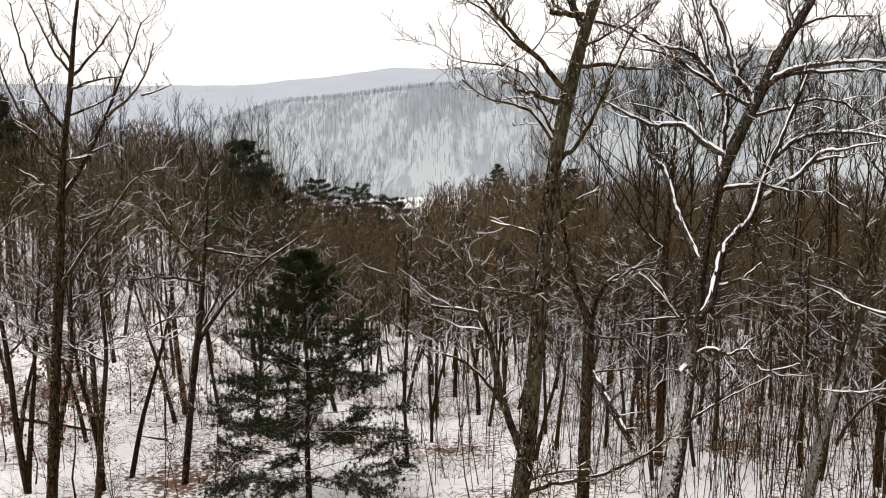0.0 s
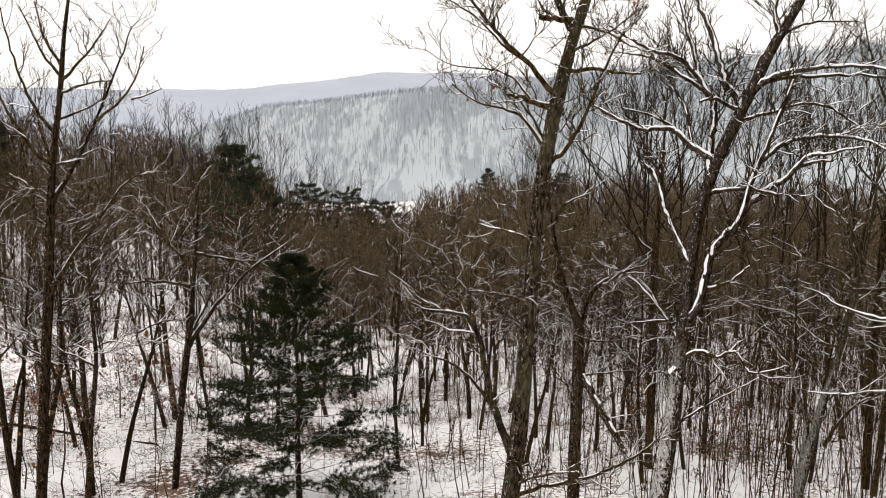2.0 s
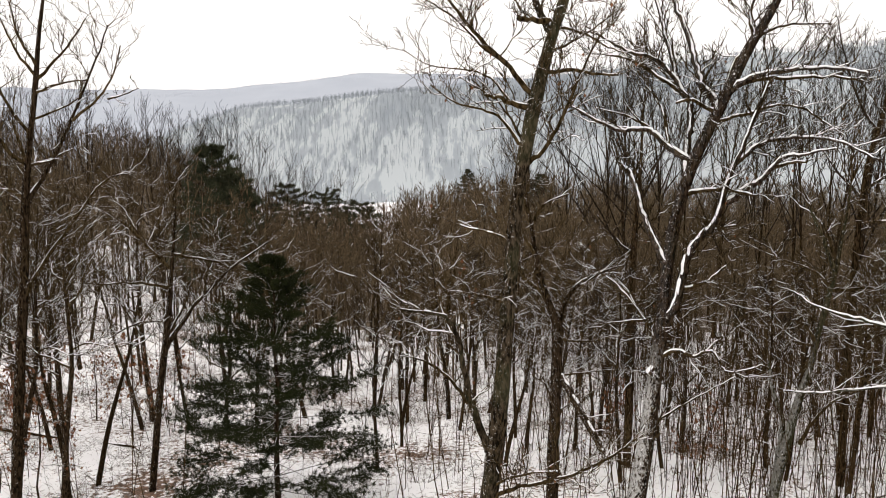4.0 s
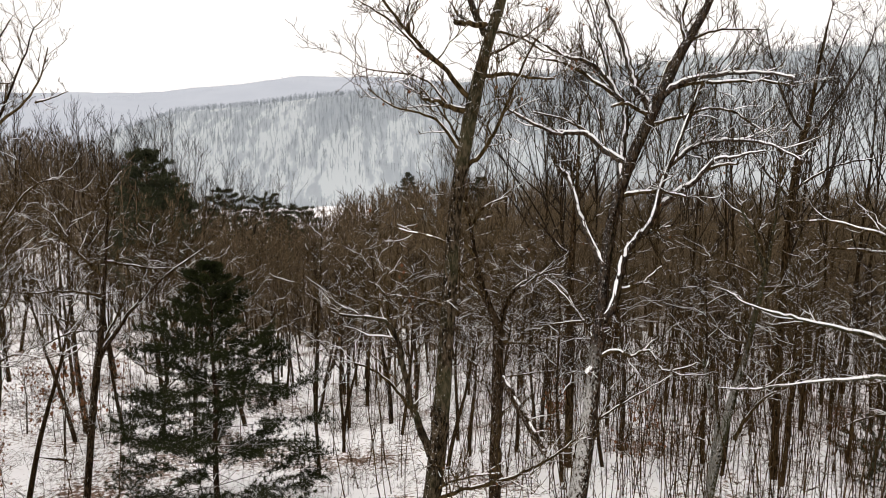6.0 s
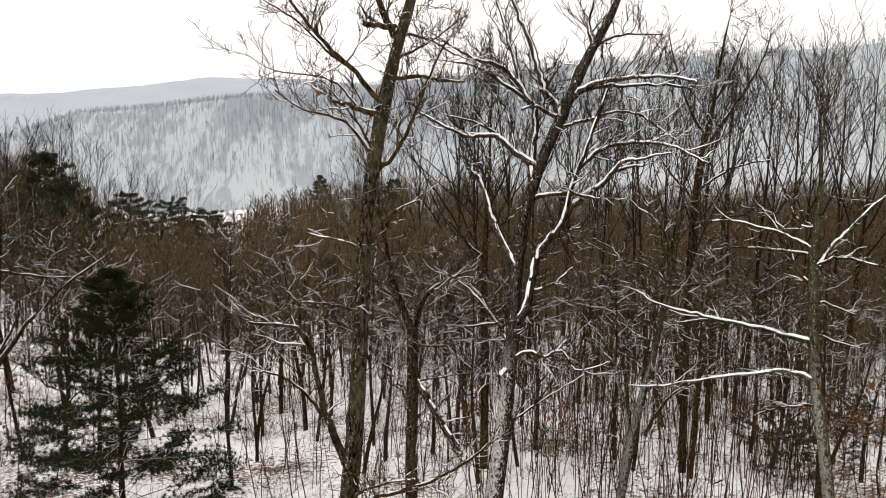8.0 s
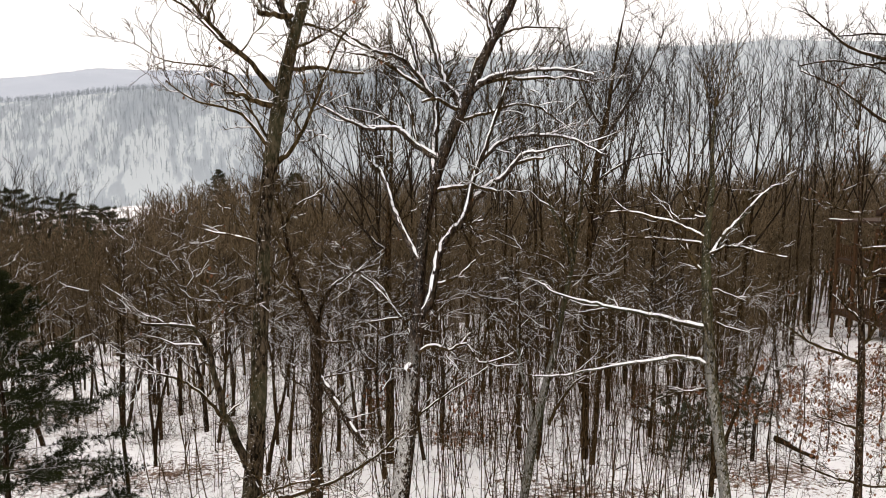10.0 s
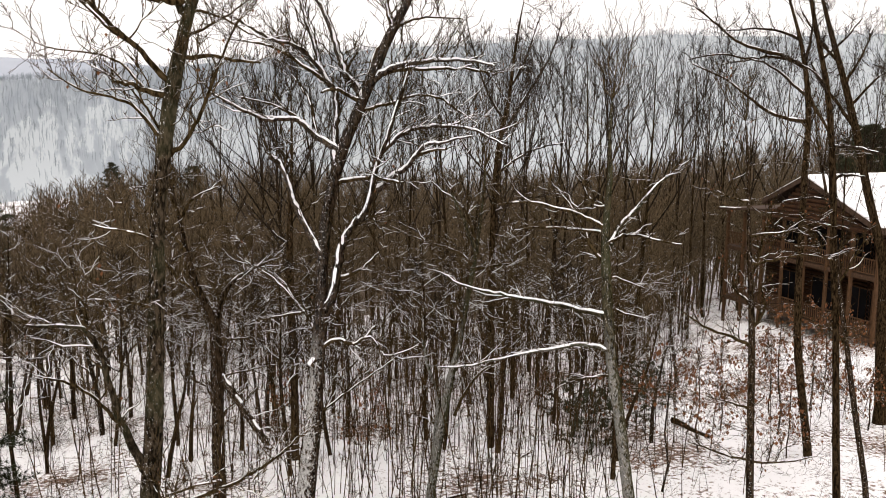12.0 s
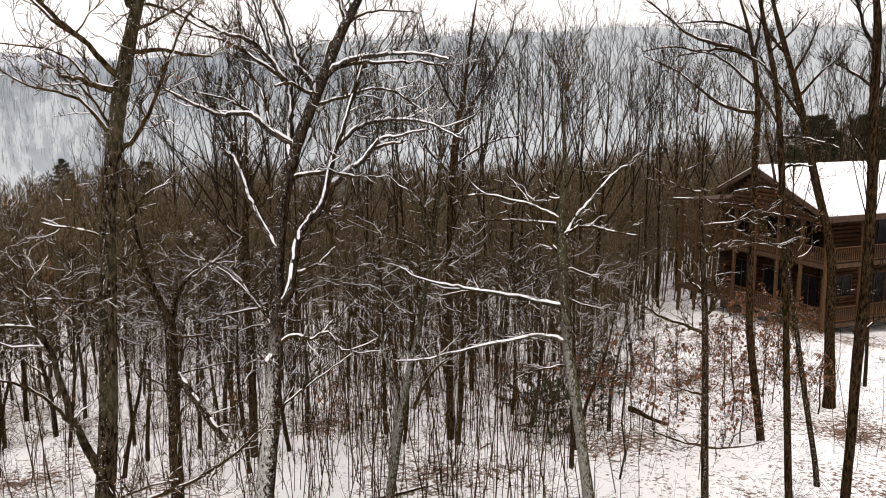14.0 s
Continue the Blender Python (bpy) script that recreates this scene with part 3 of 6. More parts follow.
# ---- the woods behind: too many to count ----
def wood_template(seed, sides=3, limbs=9, kids=3, rad=0.12, thin=0.028, spread=0.30, low=0.25, plain=False):
    rng = random.Random(seed)
    tb = Tubes()
    top = np.array([rng.gauss(0, 0.04), rng.gauss(0, 0.04), 1.0])
    tb.add([np.zeros(3), top * 0.5 + np.array([rng.gauss(0, 0.012), rng.gauss(0, 0.012), 0]), top], [rad / 14, rad * 0.7 / 14, thin / 14], sides)
    for k in range(limbs):
        s = low + (0.95 - low) * (k + rng.random()) / limbs
        az = k * 2.4 + rng.uniform(-0.6, 0.6)
        d = unit(np.array([math.cos(az), math.sin(az), rng.uniform(0.5, 1.7)]))
        ln = spread * (1.1 - 0.75 * s) * rng.uniform(0.7, 1.2)
        at = top * s
        e1 = at + d * ln * 0.5
        e2 = e1 + unit(d + 0.3 * rand_dir(rng) + np.array([0, 0, 0.3])) * ln * 0.5
        if plain:
            tb.add([at, e2], [thin * 1.4 / 14, thin * 0.7 / 14], 3)
            continue
        tb.add([at, e1, e2], [thin * 1.5 / 14, thin * 1.2 / 14, thin * 0.7 / 14], 3)
        for m in range(kids):
            b = at + (e2 - at) * rng.uniform(0.3, 0.9)
            f = b + unit(d + 0.8 * rand_dir(rng) + np.array([0, 0, 0.4])) * ln * rng.uniform(0.3, 0.6)
            tb.add([b, f], [thin / 14, thin * 0.6 / 14], 3)
    return tb.arrays()


def scatter(name, spots, templates, material, label, category):
    vs, fs, n0 = [], [], 0
    rng = random.Random(len(spots))
    for x, y, z, h, w in spots:
        v, f = templates[rng.randrange(len(templates))]
        a = rng.uniform(0, 6.28)
        c, s = math.cos(a), math.sin(a)
        vs.append(np.stack([(v[:, 0] * c - v[:, 1] * s) * w + x, (v[:, 0] * s + v[:, 1] * c) * w + y, v[:, 2] * h + z], -1))
        fs.append(f + n0)
        n0 += len(v)
    ob = new(name, mesh_of(name, np.concatenate(vs), np.concatenate(fs), material))
    return tagged(ob, label, category, kind="stuff")


def wood_spots(n, r0, r1, th0, th1, seed, height, sink=0.2, keep=None):
    rng = random.Random(seed)
    spots = []
    while len(spots) < n:
        th, r = rng.uniform(th0, th1), math.sqrt(rng.uniform(r0 ** 2, r1 ** 2))
        x, y = at_bearing(th, r)
        if keep and not keep(x, y, th, r, rng):
            continue
        h = height(th, r, rng)
        if h < 3:
            continue
        spots.append((x, y, float(ground_z(x, y)) - sink, h, h * rng.uniform(0.8, 1.15)))
    return spots


def mid_height(th, r, rng):
    top = EYE_Z + r * math.tan(radians(float(np.interp(th, *SKYLINE)) + rng.uniform(-1.1, 0.1))) - float(ground_z(*at_bearing(th, r)))
    return min(17, top)


def off_cabin(x, y, th, r, rng):
    return not (39.2 < th < 66 and 30 < r < 82)


woods = [wood_template(s, 3, 11, 4) for s in range(8)]
scatter("woods", wood_spots(950, 108, 165, -36, 66, 4, mid_height, keep=off_cabin), woods, M_WOODS_FAR, "hazy bare brown woods deeper in the hollow", "woods")
scatter("woods", wood_spots(430, 70, 112, -36, 66, 5, lambda th, r, rng: mid_height(th, r, rng) * rng.uniform(0.75, 0.97), keep=off_cabin), woods, M_WOODS, "dense bare brown winter woods filling the hollow", "woods")
thick = [wood_template(s, 3, 12, 4, rad=0.09, thin=0.020, low=0.12, spread=0.36) for s in range(60, 68)]


def right_wood(x, y, th, r, rng):
    return off_cabin(x, y, th, r, rng) and not (th > 36 and r < 46) and rng.random() < (0.1 if th < -13 else 0.25 if th < -1 else 1.0)


scatter("woods", wood_spots(900, 44, 115, -32, 60, 15, lambda th, r, rng: mid_height(th, r, rng) * rng.uniform(0.55, 1.0), keep=right_wood), thick, M_WOODS,
        "close twiggy thicket of bare brown trees", "woods")
def beside_cabin(x, y, th, r, rng):
    a, c = x - 45.35, y - 33.68
    u, v = a * math.cos(radians(4)) - c * math.sin(radians(4)), a * math.sin(radians(4)) + c * math.cos(radians(4))
    return not (-4.5 < u < 15 and -6 < v < 16) and not (th > 39.0 and r < 70)


scatter("woods", wood_spots(230, 47, 90, 34, 46.5, 25, lambda th, r, rng: mid_height(th, r, rng) * rng.uniform(0.6, 1.0), keep=beside_cabin), thick, M_WOODS,
        "bare brown thicket on the slope beside the cabin", "woods")
scatter("woods", wood_spots(900, 160, 330, -36, 66, 6, mid_height), [wood_template(s, 3, 8, 3, thin=0.045) for s in range(20, 26)], M_WOODS_FAR,
        "bare winter woods on the farther slopes", "woods")
far_t = [wood_template(s, 3, 5, 0, rad=0.24, thin=0.20, spread=0.34, low=0.25, plain=True) for s in range(40, 48)]


def hill_keep(x, y, th, r, rng):
    open_low = 0.5 * (1 - float(step(590, 860, r)))
    crest = 0.4 * float(step(880, 960, r))
    # sparser to the right, so the hill pales there as in haze
    return rng.random() < 0.6 + crest - open_low + 0.3 * float(lumps(x, y, 55, 0.7)) - 0.3 * float(step(8, 30, th))


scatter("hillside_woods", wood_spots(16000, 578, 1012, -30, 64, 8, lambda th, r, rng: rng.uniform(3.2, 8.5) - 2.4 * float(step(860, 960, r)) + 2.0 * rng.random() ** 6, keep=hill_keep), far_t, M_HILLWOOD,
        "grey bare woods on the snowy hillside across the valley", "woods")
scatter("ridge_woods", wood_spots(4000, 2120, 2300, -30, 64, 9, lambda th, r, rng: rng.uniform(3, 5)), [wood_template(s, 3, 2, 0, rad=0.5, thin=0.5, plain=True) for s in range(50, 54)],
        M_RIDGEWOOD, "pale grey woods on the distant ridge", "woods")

# ---- single trees with a shape of their own ----
t = hero(1.24, 14.40, [(0, 0, 6.95, 0.18), (0.09, -0.01, 8.13, 0.16), (0.2, -0.02, 9.19, 0.15), (0.3, -0.03, 10.22, 0.14), (0.37, -0.04, 11.22, 0.13), (0.44, -0.04, 12.21, 0.12), (0.47, -0.05, 13.17, 0.11), (0.55, -0.06, 13.84, 0.11), (0.63, -0.07, 14.4, 0.12), (0.74, -0.08, 15.04, 0.12), (0.86, -0.1, 15.59, 0.11), (1.04, -0.13, 16.3, 0.09), (1.19, -0.15, 16.74, 0.09), (1.35, -0.18, 17.35, 0.07), (1.54, -0.22, 18.2, 0.05), (1.64, -0.23, 19.36, 0.02)],
         "tall oak with dark furrowed mossy bark, bare crooked twigs", snow=0.3, twig=1.0, trunk=M_OAK, leaves=0.025)
limb(t, [(0.1, -0.01, 9.18), (-0.14, -0.11, 9.84), (-0.32, -0.24, 10.49), (-0.46, -0.4, 11.32), (-0.63, -0.58, 11.73), (-0.98, -0.75, 11.87), (-1.44, -0.95, 11.96)], 0.077, 0.021)
limb(t, [(0.02, 0, 9.49), (-0.29, -0.09, 10.14), (-0.59, -0.22, 10.58), (-0.97, -0.37, 10.92), (-1.35, -0.55, 11.09)], 0.043, 0.013)
limb(t, [(0.74, -0.08, 15.13), (0.36, -0.12, 15.23), (0.12, -0.2, 15.31), (-0.07, -0.3, 15.35)], 0.060, 0.021)
limb(t, [(0.73, -0.08, 15.36), (0.3, -0.2, 15.85), (-0.09, -0.39, 16.15), (-0.37, -0.62, 16.43), (-0.69, -0.88, 16.78), (-1, -1.15, 17.19)], 0.051, 0.013)
limb(t, [(0.36, -0.04, 15.82), (-0.04, 0.16, 16.11), (-0.5, 0.38, 16.62), (-0.92, 0.62, 16.91), (-1.3, 0.85, 17.16)], 0.030, 0.010)
limb(t, [(0.61, -0.07, 14.47), (0.23, -0.12, 15), (-0.15, -0.21, 15.13), (-0.53, -0.32, 15.2), (-0.94, -0.45, 15.49)], 0.034, 0.009)
limb(t, [(0.59, -0.06, 14.63), (0.31, 0.23, 15.14), (0, 0.6, 15.52)], 0.026, 0.009)
limb(t, [(0.37, -0.04, 15.25), (0.05, 0.09, 15.69), (-0.5, 0.25, 15.79), (-0.97, 0.4, 15.83), (-1.4, 0.55, 16.13)], 0.021, 0.007)
limb(t, [(0.66, -0.07, 14.21), (0.96, -0.23, 14.48), (1.11, -0.41, 14.82), (1.33, -0.62, 15.39), (1.53, -0.84, 15.99), (1.66, -1.06, 16.26)], 0.043, 0.011)
limb(t, [(0.91, -0.11, 15.72), (1.42, -0.06, 15.77), (1.77, 0.05, 15.69), (2.21, 0.15, 15.69)], 0.043, 0.017)
limb(t, [(1.07, -0.13, 16.3), (0.86, 0.01, 16.66), (0.73, 0.17, 17.05), (0.65, 0.33, 17.43)], 0.077, 0.034)
limb(t, [(0.99, -0.12, 16.52), (0.74, -0.21, 16.52), (0.47, -0.35, 16.54)], 0.051, 0.043)
limb(t, [(1.03, -0.13, 16.04), (1.35, -0.37, 16.19), (1.64, -0.67, 16.38), (1.9, -1.01, 16.6)], 0.026, 0.009)
limb(t, [(1.16, -0.15, 16.43), (1.58, -0.11, 16.35), (1.96, -0.05, 16.13), (2.26, 0.04, 16.05)], 0.026, 0.009)
limb(t, [(0.33, -0.03, 11.86), (0.02, -0.26, 12.03), (-0.52, -0.57, 12.17)], 0.030, 0.010)
limb(t, [(0.41, -0.04, 12.93), (0.19, 0.2, 13.02), (-0.13, 0.5, 13.05), (-0.45, 0.83, 13.11)], 0.026, 0.009)
limb(t, [(0.09, -0.01, 8.19), (0.4, -0.24, 8.6), (0.94, -0.58, 8.85), (1.34, -0.95, 9.11), (1.71, -1.35, 9.47), (2.09, -1.78, 9.95)], 0.043, 0.017)
limb(t, [(0.15, -0.01, 8.47), (0.3, -0.24, 8.76), (0.79, -0.59, 9.03), (1.15, -0.96, 9.21)], 0.030, 0.013)
finish(t)
t = hero(4.47, 16.87, [(0, 0, 5.69, 0.22), (0.18, -0.05, 6.97, 0.2), (0.34, -0.09, 8.45, 0.16), (0.44, -0.12, 10.01, 0.14), (0.54, -0.15, 10.83, 0.14), (0.56, -0.16, 11.29, 0.12), (0.58, -0.16, 11.97, 0.12), (0.68, -0.2, 12.88, 0.12), (0.81, -0.23, 13.54, 0.12), (0.98, -0.29, 14.2, 0.12), (1.19, -0.36, 14.73, 0.12), (1.37, -0.42, 15.16, 0.11), (1.58, -0.5, 15.68, 0.11), (1.82, -0.59, 16.29, 0.1), (2.03, -0.67, 16.68, 0.09), (2.23, -0.75, 17.07, 0.08), (2.41, -0.83, 17.65, 0.05), (2.61, -0.92, 18.6, 0.02)],
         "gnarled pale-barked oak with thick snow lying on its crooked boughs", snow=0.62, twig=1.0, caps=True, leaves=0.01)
limb(t, [(0.56, -0.16, 10.89), (0.78, -0.28, 11.43), (0.84, -0.38, 12.01), (0.92, -0.49, 12.47), (1.09, -0.64, 12.77), (1.26, -0.8, 12.95), (1.37, -0.94, 13.6), (1.45, -1.08, 14.03), (1.61, -1.25, 14.65), (1.76, -1.42, 15.2), (1.84, -1.57, 15.63)], 0.123, 0.026)
limb(t, [(1.59, -0.5, 13.4), (1.89, -0.68, 13.68), (2.12, -0.85, 13.86), (2.26, -1, 14.13), (2.39, -1.15, 14.32), (2.6, -1.35, 14.33), (2.81, -1.56, 14.41), (3.04, -1.78, 14.46)], 0.082, 0.016)
limb(t, [(1.28, -0.39, 12.81), (1.58, -0.31, 12.86), (1.9, -0.19, 12.9)], 0.051, 0.021)
limb(t, [(2.3, -0.78, 14.06), (2.64, -0.83, 14.17), (2.96, -0.86, 14.19)], 0.051, 0.021)
limb(t, [(0.86, -0.25, 13.87), (0.85, -0.2, 14.52), (0.93, -0.17, 14.89), (0.91, -0.1, 15.27), (0.79, 0.01, 15.5), (0.7, 0.11, 15.7), (0.66, 0.2, 16.03), (0.51, 0.32, 16.57), (0.37, 0.44, 17.12), (0.25, 0.55, 17.67)], 0.092, 0.031)
limb(t, [(0.8, -0.23, 15.39), (0.47, -0.28, 15.84), (0.06, -0.36, 16.15), (-0.34, -0.47, 16.16), (-0.7, -0.61, 16.33), (-1.35, -0.72, 16.68)], 0.062, 0.015)
limb(t, [(0.69, -0.2, 15.5), (0.36, 0.06, 15.75), (-0.06, 0.38, 16.09), (-0.4, 0.68, 16.22), (-0.94, 1.04, 16.3)], 0.051, 0.012)
limb(t, [(1.35, -0.42, 15.1), (1.24, -0.43, 15.42), (1.04, -0.43, 15.55), (0.95, -0.47, 15.78), (0.81, -0.5, 16.19), (0.64, -0.53, 16.65), (0.44, -0.56, 17), (0.26, -0.59, 17.39)], 0.092, 0.041)
limb(t, [(1.35, -0.42, 15.1), (0.98, -0.46, 15.26), (0.71, -0.59, 15.36), (0.46, -0.75, 15.25)], 0.051, 0.026)
limb(t, [(1.52, -0.48, 15.47), (1.76, -0.69, 15.72), (2.15, -1.01, 15.84), (2.5, -1.34, 15.86), (2.84, -1.69, 15.87), (3.3, -2.14, 15.75)], 0.072, 0.021)
limb(t, [(1.58, -0.5, 15.57), (2.13, -0.55, 15.75), (2.66, -0.56, 15.73), (3.35, -0.64, 15.77), (3.97, -0.68, 15.69)], 0.051, 0.021)
limb(t, [(1.86, -0.61, 16.34), (2.17, -0.58, 16.64), (2.67, -0.61, 16.74), (3.35, -0.71, 16.71)], 0.041, 0.015)
limb(t, [(1.9, -0.62, 16.44), (1.75, -0.75, 16.88), (1.74, -0.99, 17.24)], 0.051, 0.021)
limb(t, [(1.61, -0.51, 13.99), (1.9, -0.55, 14.31), (2.2, -0.57, 14.55), (2.51, -0.59, 14.61), (3.17, -0.76, 14.64), (3.64, -0.87, 14.53), (4.21, -1.04, 14.23)], 0.062, 0.021)
limb(t, [(1.3, -0.4, 14.89), (1.6, -0.38, 14.98), (2.03, -0.38, 15.1), (2.45, -0.37, 15.24), (2.97, -0.4, 15.21), (3.33, -0.36, 15), (3.83, -0.38, 14.68)], 0.041, 0.015)
limb(t, [(0.95, -0.28, 14.14), (0.56, -0.2, 14.39), (0.34, -0.19, 14.57), (0.16, -0.2, 14.75), (-0.16, -0.18, 14.78), (-0.48, -0.17, 14.73), (-0.7, -0.19, 14.84), (-1.04, -0.19, 15), (-1.47, -0.19, 15.24)], 0.082, 0.021)
limb(t, [(0.52, -0.15, 14.46), (0.48, 0, 15), (0.37, 0.22, 15.33), (0.2, 0.46, 15.61)], 0.041, 0.015)
limb(t, [(0.36, -0.1, 14.62), (-0.05, -0.15, 14.92), (-0.57, -0.24, 15.09), (-0.97, -0.39, 15.16)], 0.031, 0.012)
limb(t, [(0.81, -0.23, 13.52), (1.21, -0.48, 13.62), (1.54, -0.75, 13.64), (1.86, -1.03, 13.58)], 0.056, 0.031)
limb(t, [(0.58, -0.16, 12.03), (0.41, -0.15, 12.42), (0.2, -0.14, 12.87), (0.02, -0.14, 13.2), (-0.05, -0.18, 13.54), (-0.24, -0.19, 13.97), (-0.41, -0.21, 14.06)], 0.092, 0.051)
limb(t, [(-0.12, 0.03, 13.83), (0.09, 0.07, 14.29), (0.07, 0.19, 14.31)], 0.031, 0.010)
limb(t, [(0.4, -0.11, 10.12), (0.62, -0.24, 10.35), (0.9, -0.4, 10.43), (1.05, -0.54, 10.3), (1.29, -0.72, 10.52), (1.44, -0.87, 10.45), (1.48, -0.99, 10.21), (1.64, -1.16, 10.17), (2.09, -1.45, 10.42)], 0.056, 0.015)
limb(t, [(0.48, -0.13, 10.3), (0.38, -0.03, 10.68), (0.29, 0.09, 10.86), (0.04, 0.27, 11.26), (-0.29, 0.47, 11.63), (-0.76, 0.69, 11.94)], 0.041, 0.013)
limb(t, [(0.26, -0.07, 10.89), (0.6, -0.21, 10.97), (0.77, -0.33, 11.27)], 0.031, 0.031)
limb(t, [(0.24, -0.07, 10.96), (-0.22, 0.33, 10.83), (-0.65, 0.77, 10.66)], 0.031, 0.010)
limb(t, [(0.46, -0.13, 10.07), (0.25, -0.28, 9.91)], 0.092, 0.072)
limb(t, [(0.86, -0.25, 11.65), (1.21, -0.45, 11.75), (1.45, -0.65, 12.06), (1.55, -0.81, 12.2)], 0.046, 0.021)
limb(t, [(0.33, -0.09, 8.63), (0.68, -0.03, 8.93), (1.46, -0.06, 9.4), (2.12, -0.06, 9.77)], 0.041, 0.012)
limb(t, [(1.78, -0.57, 16.24), (1.58, -0.44, 15.99), (1.53, -0.35, 15.58), (1.48, -0.25, 15.21)], 0.051, 0.051)
finish(t)
t = hero(12.29, 15.96, [(0, 0, 5.26, 0.15), (-0.15, 0.12, 6.55, 0.13), (-0.31, 0.23, 7.83, 0.13), (-0.51, 0.38, 9.09, 0.13), (-0.6, 0.45, 10.35, 0.12), (-0.66, 0.49, 11.35, 0.11), (-0.7, 0.51, 12.21, 0.09), (-0.68, 0.5, 12.82, 0.07), (-0.65, 0.48, 13.43, 0.06), (-0.67, 0.49, 14.03, 0.04), (-0.69, 0.51, 14.39, 0.03), (-0.66, 0.49, 15.21, 0.02)],
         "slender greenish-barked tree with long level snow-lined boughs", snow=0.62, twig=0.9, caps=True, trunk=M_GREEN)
limb(t, [(-0.61, 0.45, 10.32), (-1.04, 0.64, 10.43), (-1.91, 1.05, 10.63), (-2.6, 1.29, 10.76), (-3.09, 1.4, 10.88), (-3.82, 1.59, 11.07), (-4.28, 1.64, 11.39)], 0.076, 0.021)
limb(t, [(-2.37, 1.57, 10.66), (-2.6, 1.79, 10.58), (-2.82, 2.04, 10.52)], 0.035, 0.018)
limb(t, [(-0.57, 0.42, 9.46), (-0.96, 0.48, 9.66), (-1.47, 0.55, 9.71), (-2.09, 0.64, 9.62), (-3.24, 0.99, 9.44), (-3.89, 1.01, 9.34), (-4.61, 1.02, 9.41)], 0.065, 0.021)
limb(t, [(-0.64, 0.47, 11.91), (-0.38, 0.4, 12.4), (-0.06, 0.32, 12.71), (0.35, 0.18, 13.26), (0.75, 0.04, 13.59)], 0.076, 0.029)
limb(t, [(-0.67, 0.49, 11.53), (-0.84, 0.7, 11.71), (-1, 0.93, 12.28), (-1.14, 1.15, 12.7), (-1.39, 1.45, 13.13)], 0.059, 0.018)
limb(t, [(-0.71, 0.52, 12.33), (-0.99, 0.61, 12.51), (-1.4, 0.74, 12.69), (-2.06, 1.01, 12.89), (-2.53, 1.13, 12.94), (-3.06, 1.26, 12.89)], 0.059, 0.018)
limb(t, [(-0.79, 0.58, 12.23), (-1.24, 1.17, 12.28), (-1.79, 1.87, 12.24), (-1.99, 2.39, 12.1)], 0.047, 0.014)
limb(t, [(-0.65, 0.48, 11.97), (-0.47, 0.26, 12.18), (-0.27, -0.02, 12.25), (0.01, -0.37, 12.14), (0.39, -0.82, 12.08)], 0.047, 0.015)
limb(t, [(-0.59, 0.44, 11.23), (-0.23, 0.39, 11.1), (0.27, 0.29, 10.91)], 0.035, 0.012)
limb(t, [(-0.58, 0.43, 10.5), (-0.38, 0.01, 10.42), (-0.2, -0.48, 10.4)], 0.035, 0.012)
limb(t, [(-0.51, 0.38, 8.9), (-1.06, 0.67, 8.83), (-1.51, 0.83, 8.67), (-1.86, 0.92, 8.46)], 0.035, 0.012)
limb(t, [(-0.64, 0.47, 12.83), (-0.82, 0.7, 12.78), (-0.91, 0.88, 12.97), (-0.96, 1.05, 13.26)], 0.041, 0.014)
finish(t)
t = hero(8.39, 19.20, [(0, 0, 4.68, 0.12), (0.16, -0.07, 5.99, 0.11), (0.36, -0.16, 7.42, 0.11), (0.54, -0.24, 8.54, 0.09), (0.73, -0.34, 9.37, 0.07), (0.8, -0.37, 9.97, 0.06), (0.92, -0.43, 10.7, 0.06), (1.03, -0.48, 11.35, 0.06), (1.09, -0.51, 11.74, 0.05), (1.13, -0.53, 12.24, 0.04), (1.2, -0.57, 12.99, 0.03), (1.24, -0.59, 13.61, 0.02)],
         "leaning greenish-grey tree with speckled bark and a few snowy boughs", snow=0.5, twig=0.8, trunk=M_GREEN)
limb(t, [(1.07, -0.5, 11.55), (0.84, -0.51, 12.11), (0.58, -0.53, 12.62), (0.36, -0.6, 13.02)], 0.062, 0.025)
limb(t, [(1.11, -0.52, 11.76), (1.01, -0.32, 12.21), (0.91, -0.09, 12.63)], 0.049, 0.018)
limb(t, [(1.01, -0.47, 11.17), (1.18, -0.7, 11.23), (1.67, -1.16, 11.36)], 0.049, 0.018)
limb(t, [(1.04, -0.49, 11.12), (0.81, -0.25, 11.57), (0.33, 0.12, 11.69), (-0.17, 0.51, 11.89)], 0.043, 0.012)
limb(t, [(0.82, -0.38, 9.91), (0.63, -0.43, 10.16), (0.37, -0.49, 10.52)], 0.043, 0.018)
limb(t, [(0.79, -0.36, 9.85), (0.22, -0.39, 9.98), (-0.16, -0.59, 10.17)], 0.037, 0.015)
limb(t, [(0.92, -0.43, 10.57), (0.69, -0.07, 10.88), (0.41, 0.36, 11.08)], 0.037, 0.012)
limb(t, [(0.18, -0.08, 6.14), (0.24, 0, 7.22), (0.38, 0.07, 7.89), (0.15, 0.32, 8.63), (0.1, 0.5, 9.26)], 0.099, 0.037)
limb(t, [(0.63, -0.29, 7.47), (0.8, -0.52, 8.17), (1.1, -0.86, 8.75), (1.48, -1.28, 9.14)], 0.049, 0.018)
finish(t)
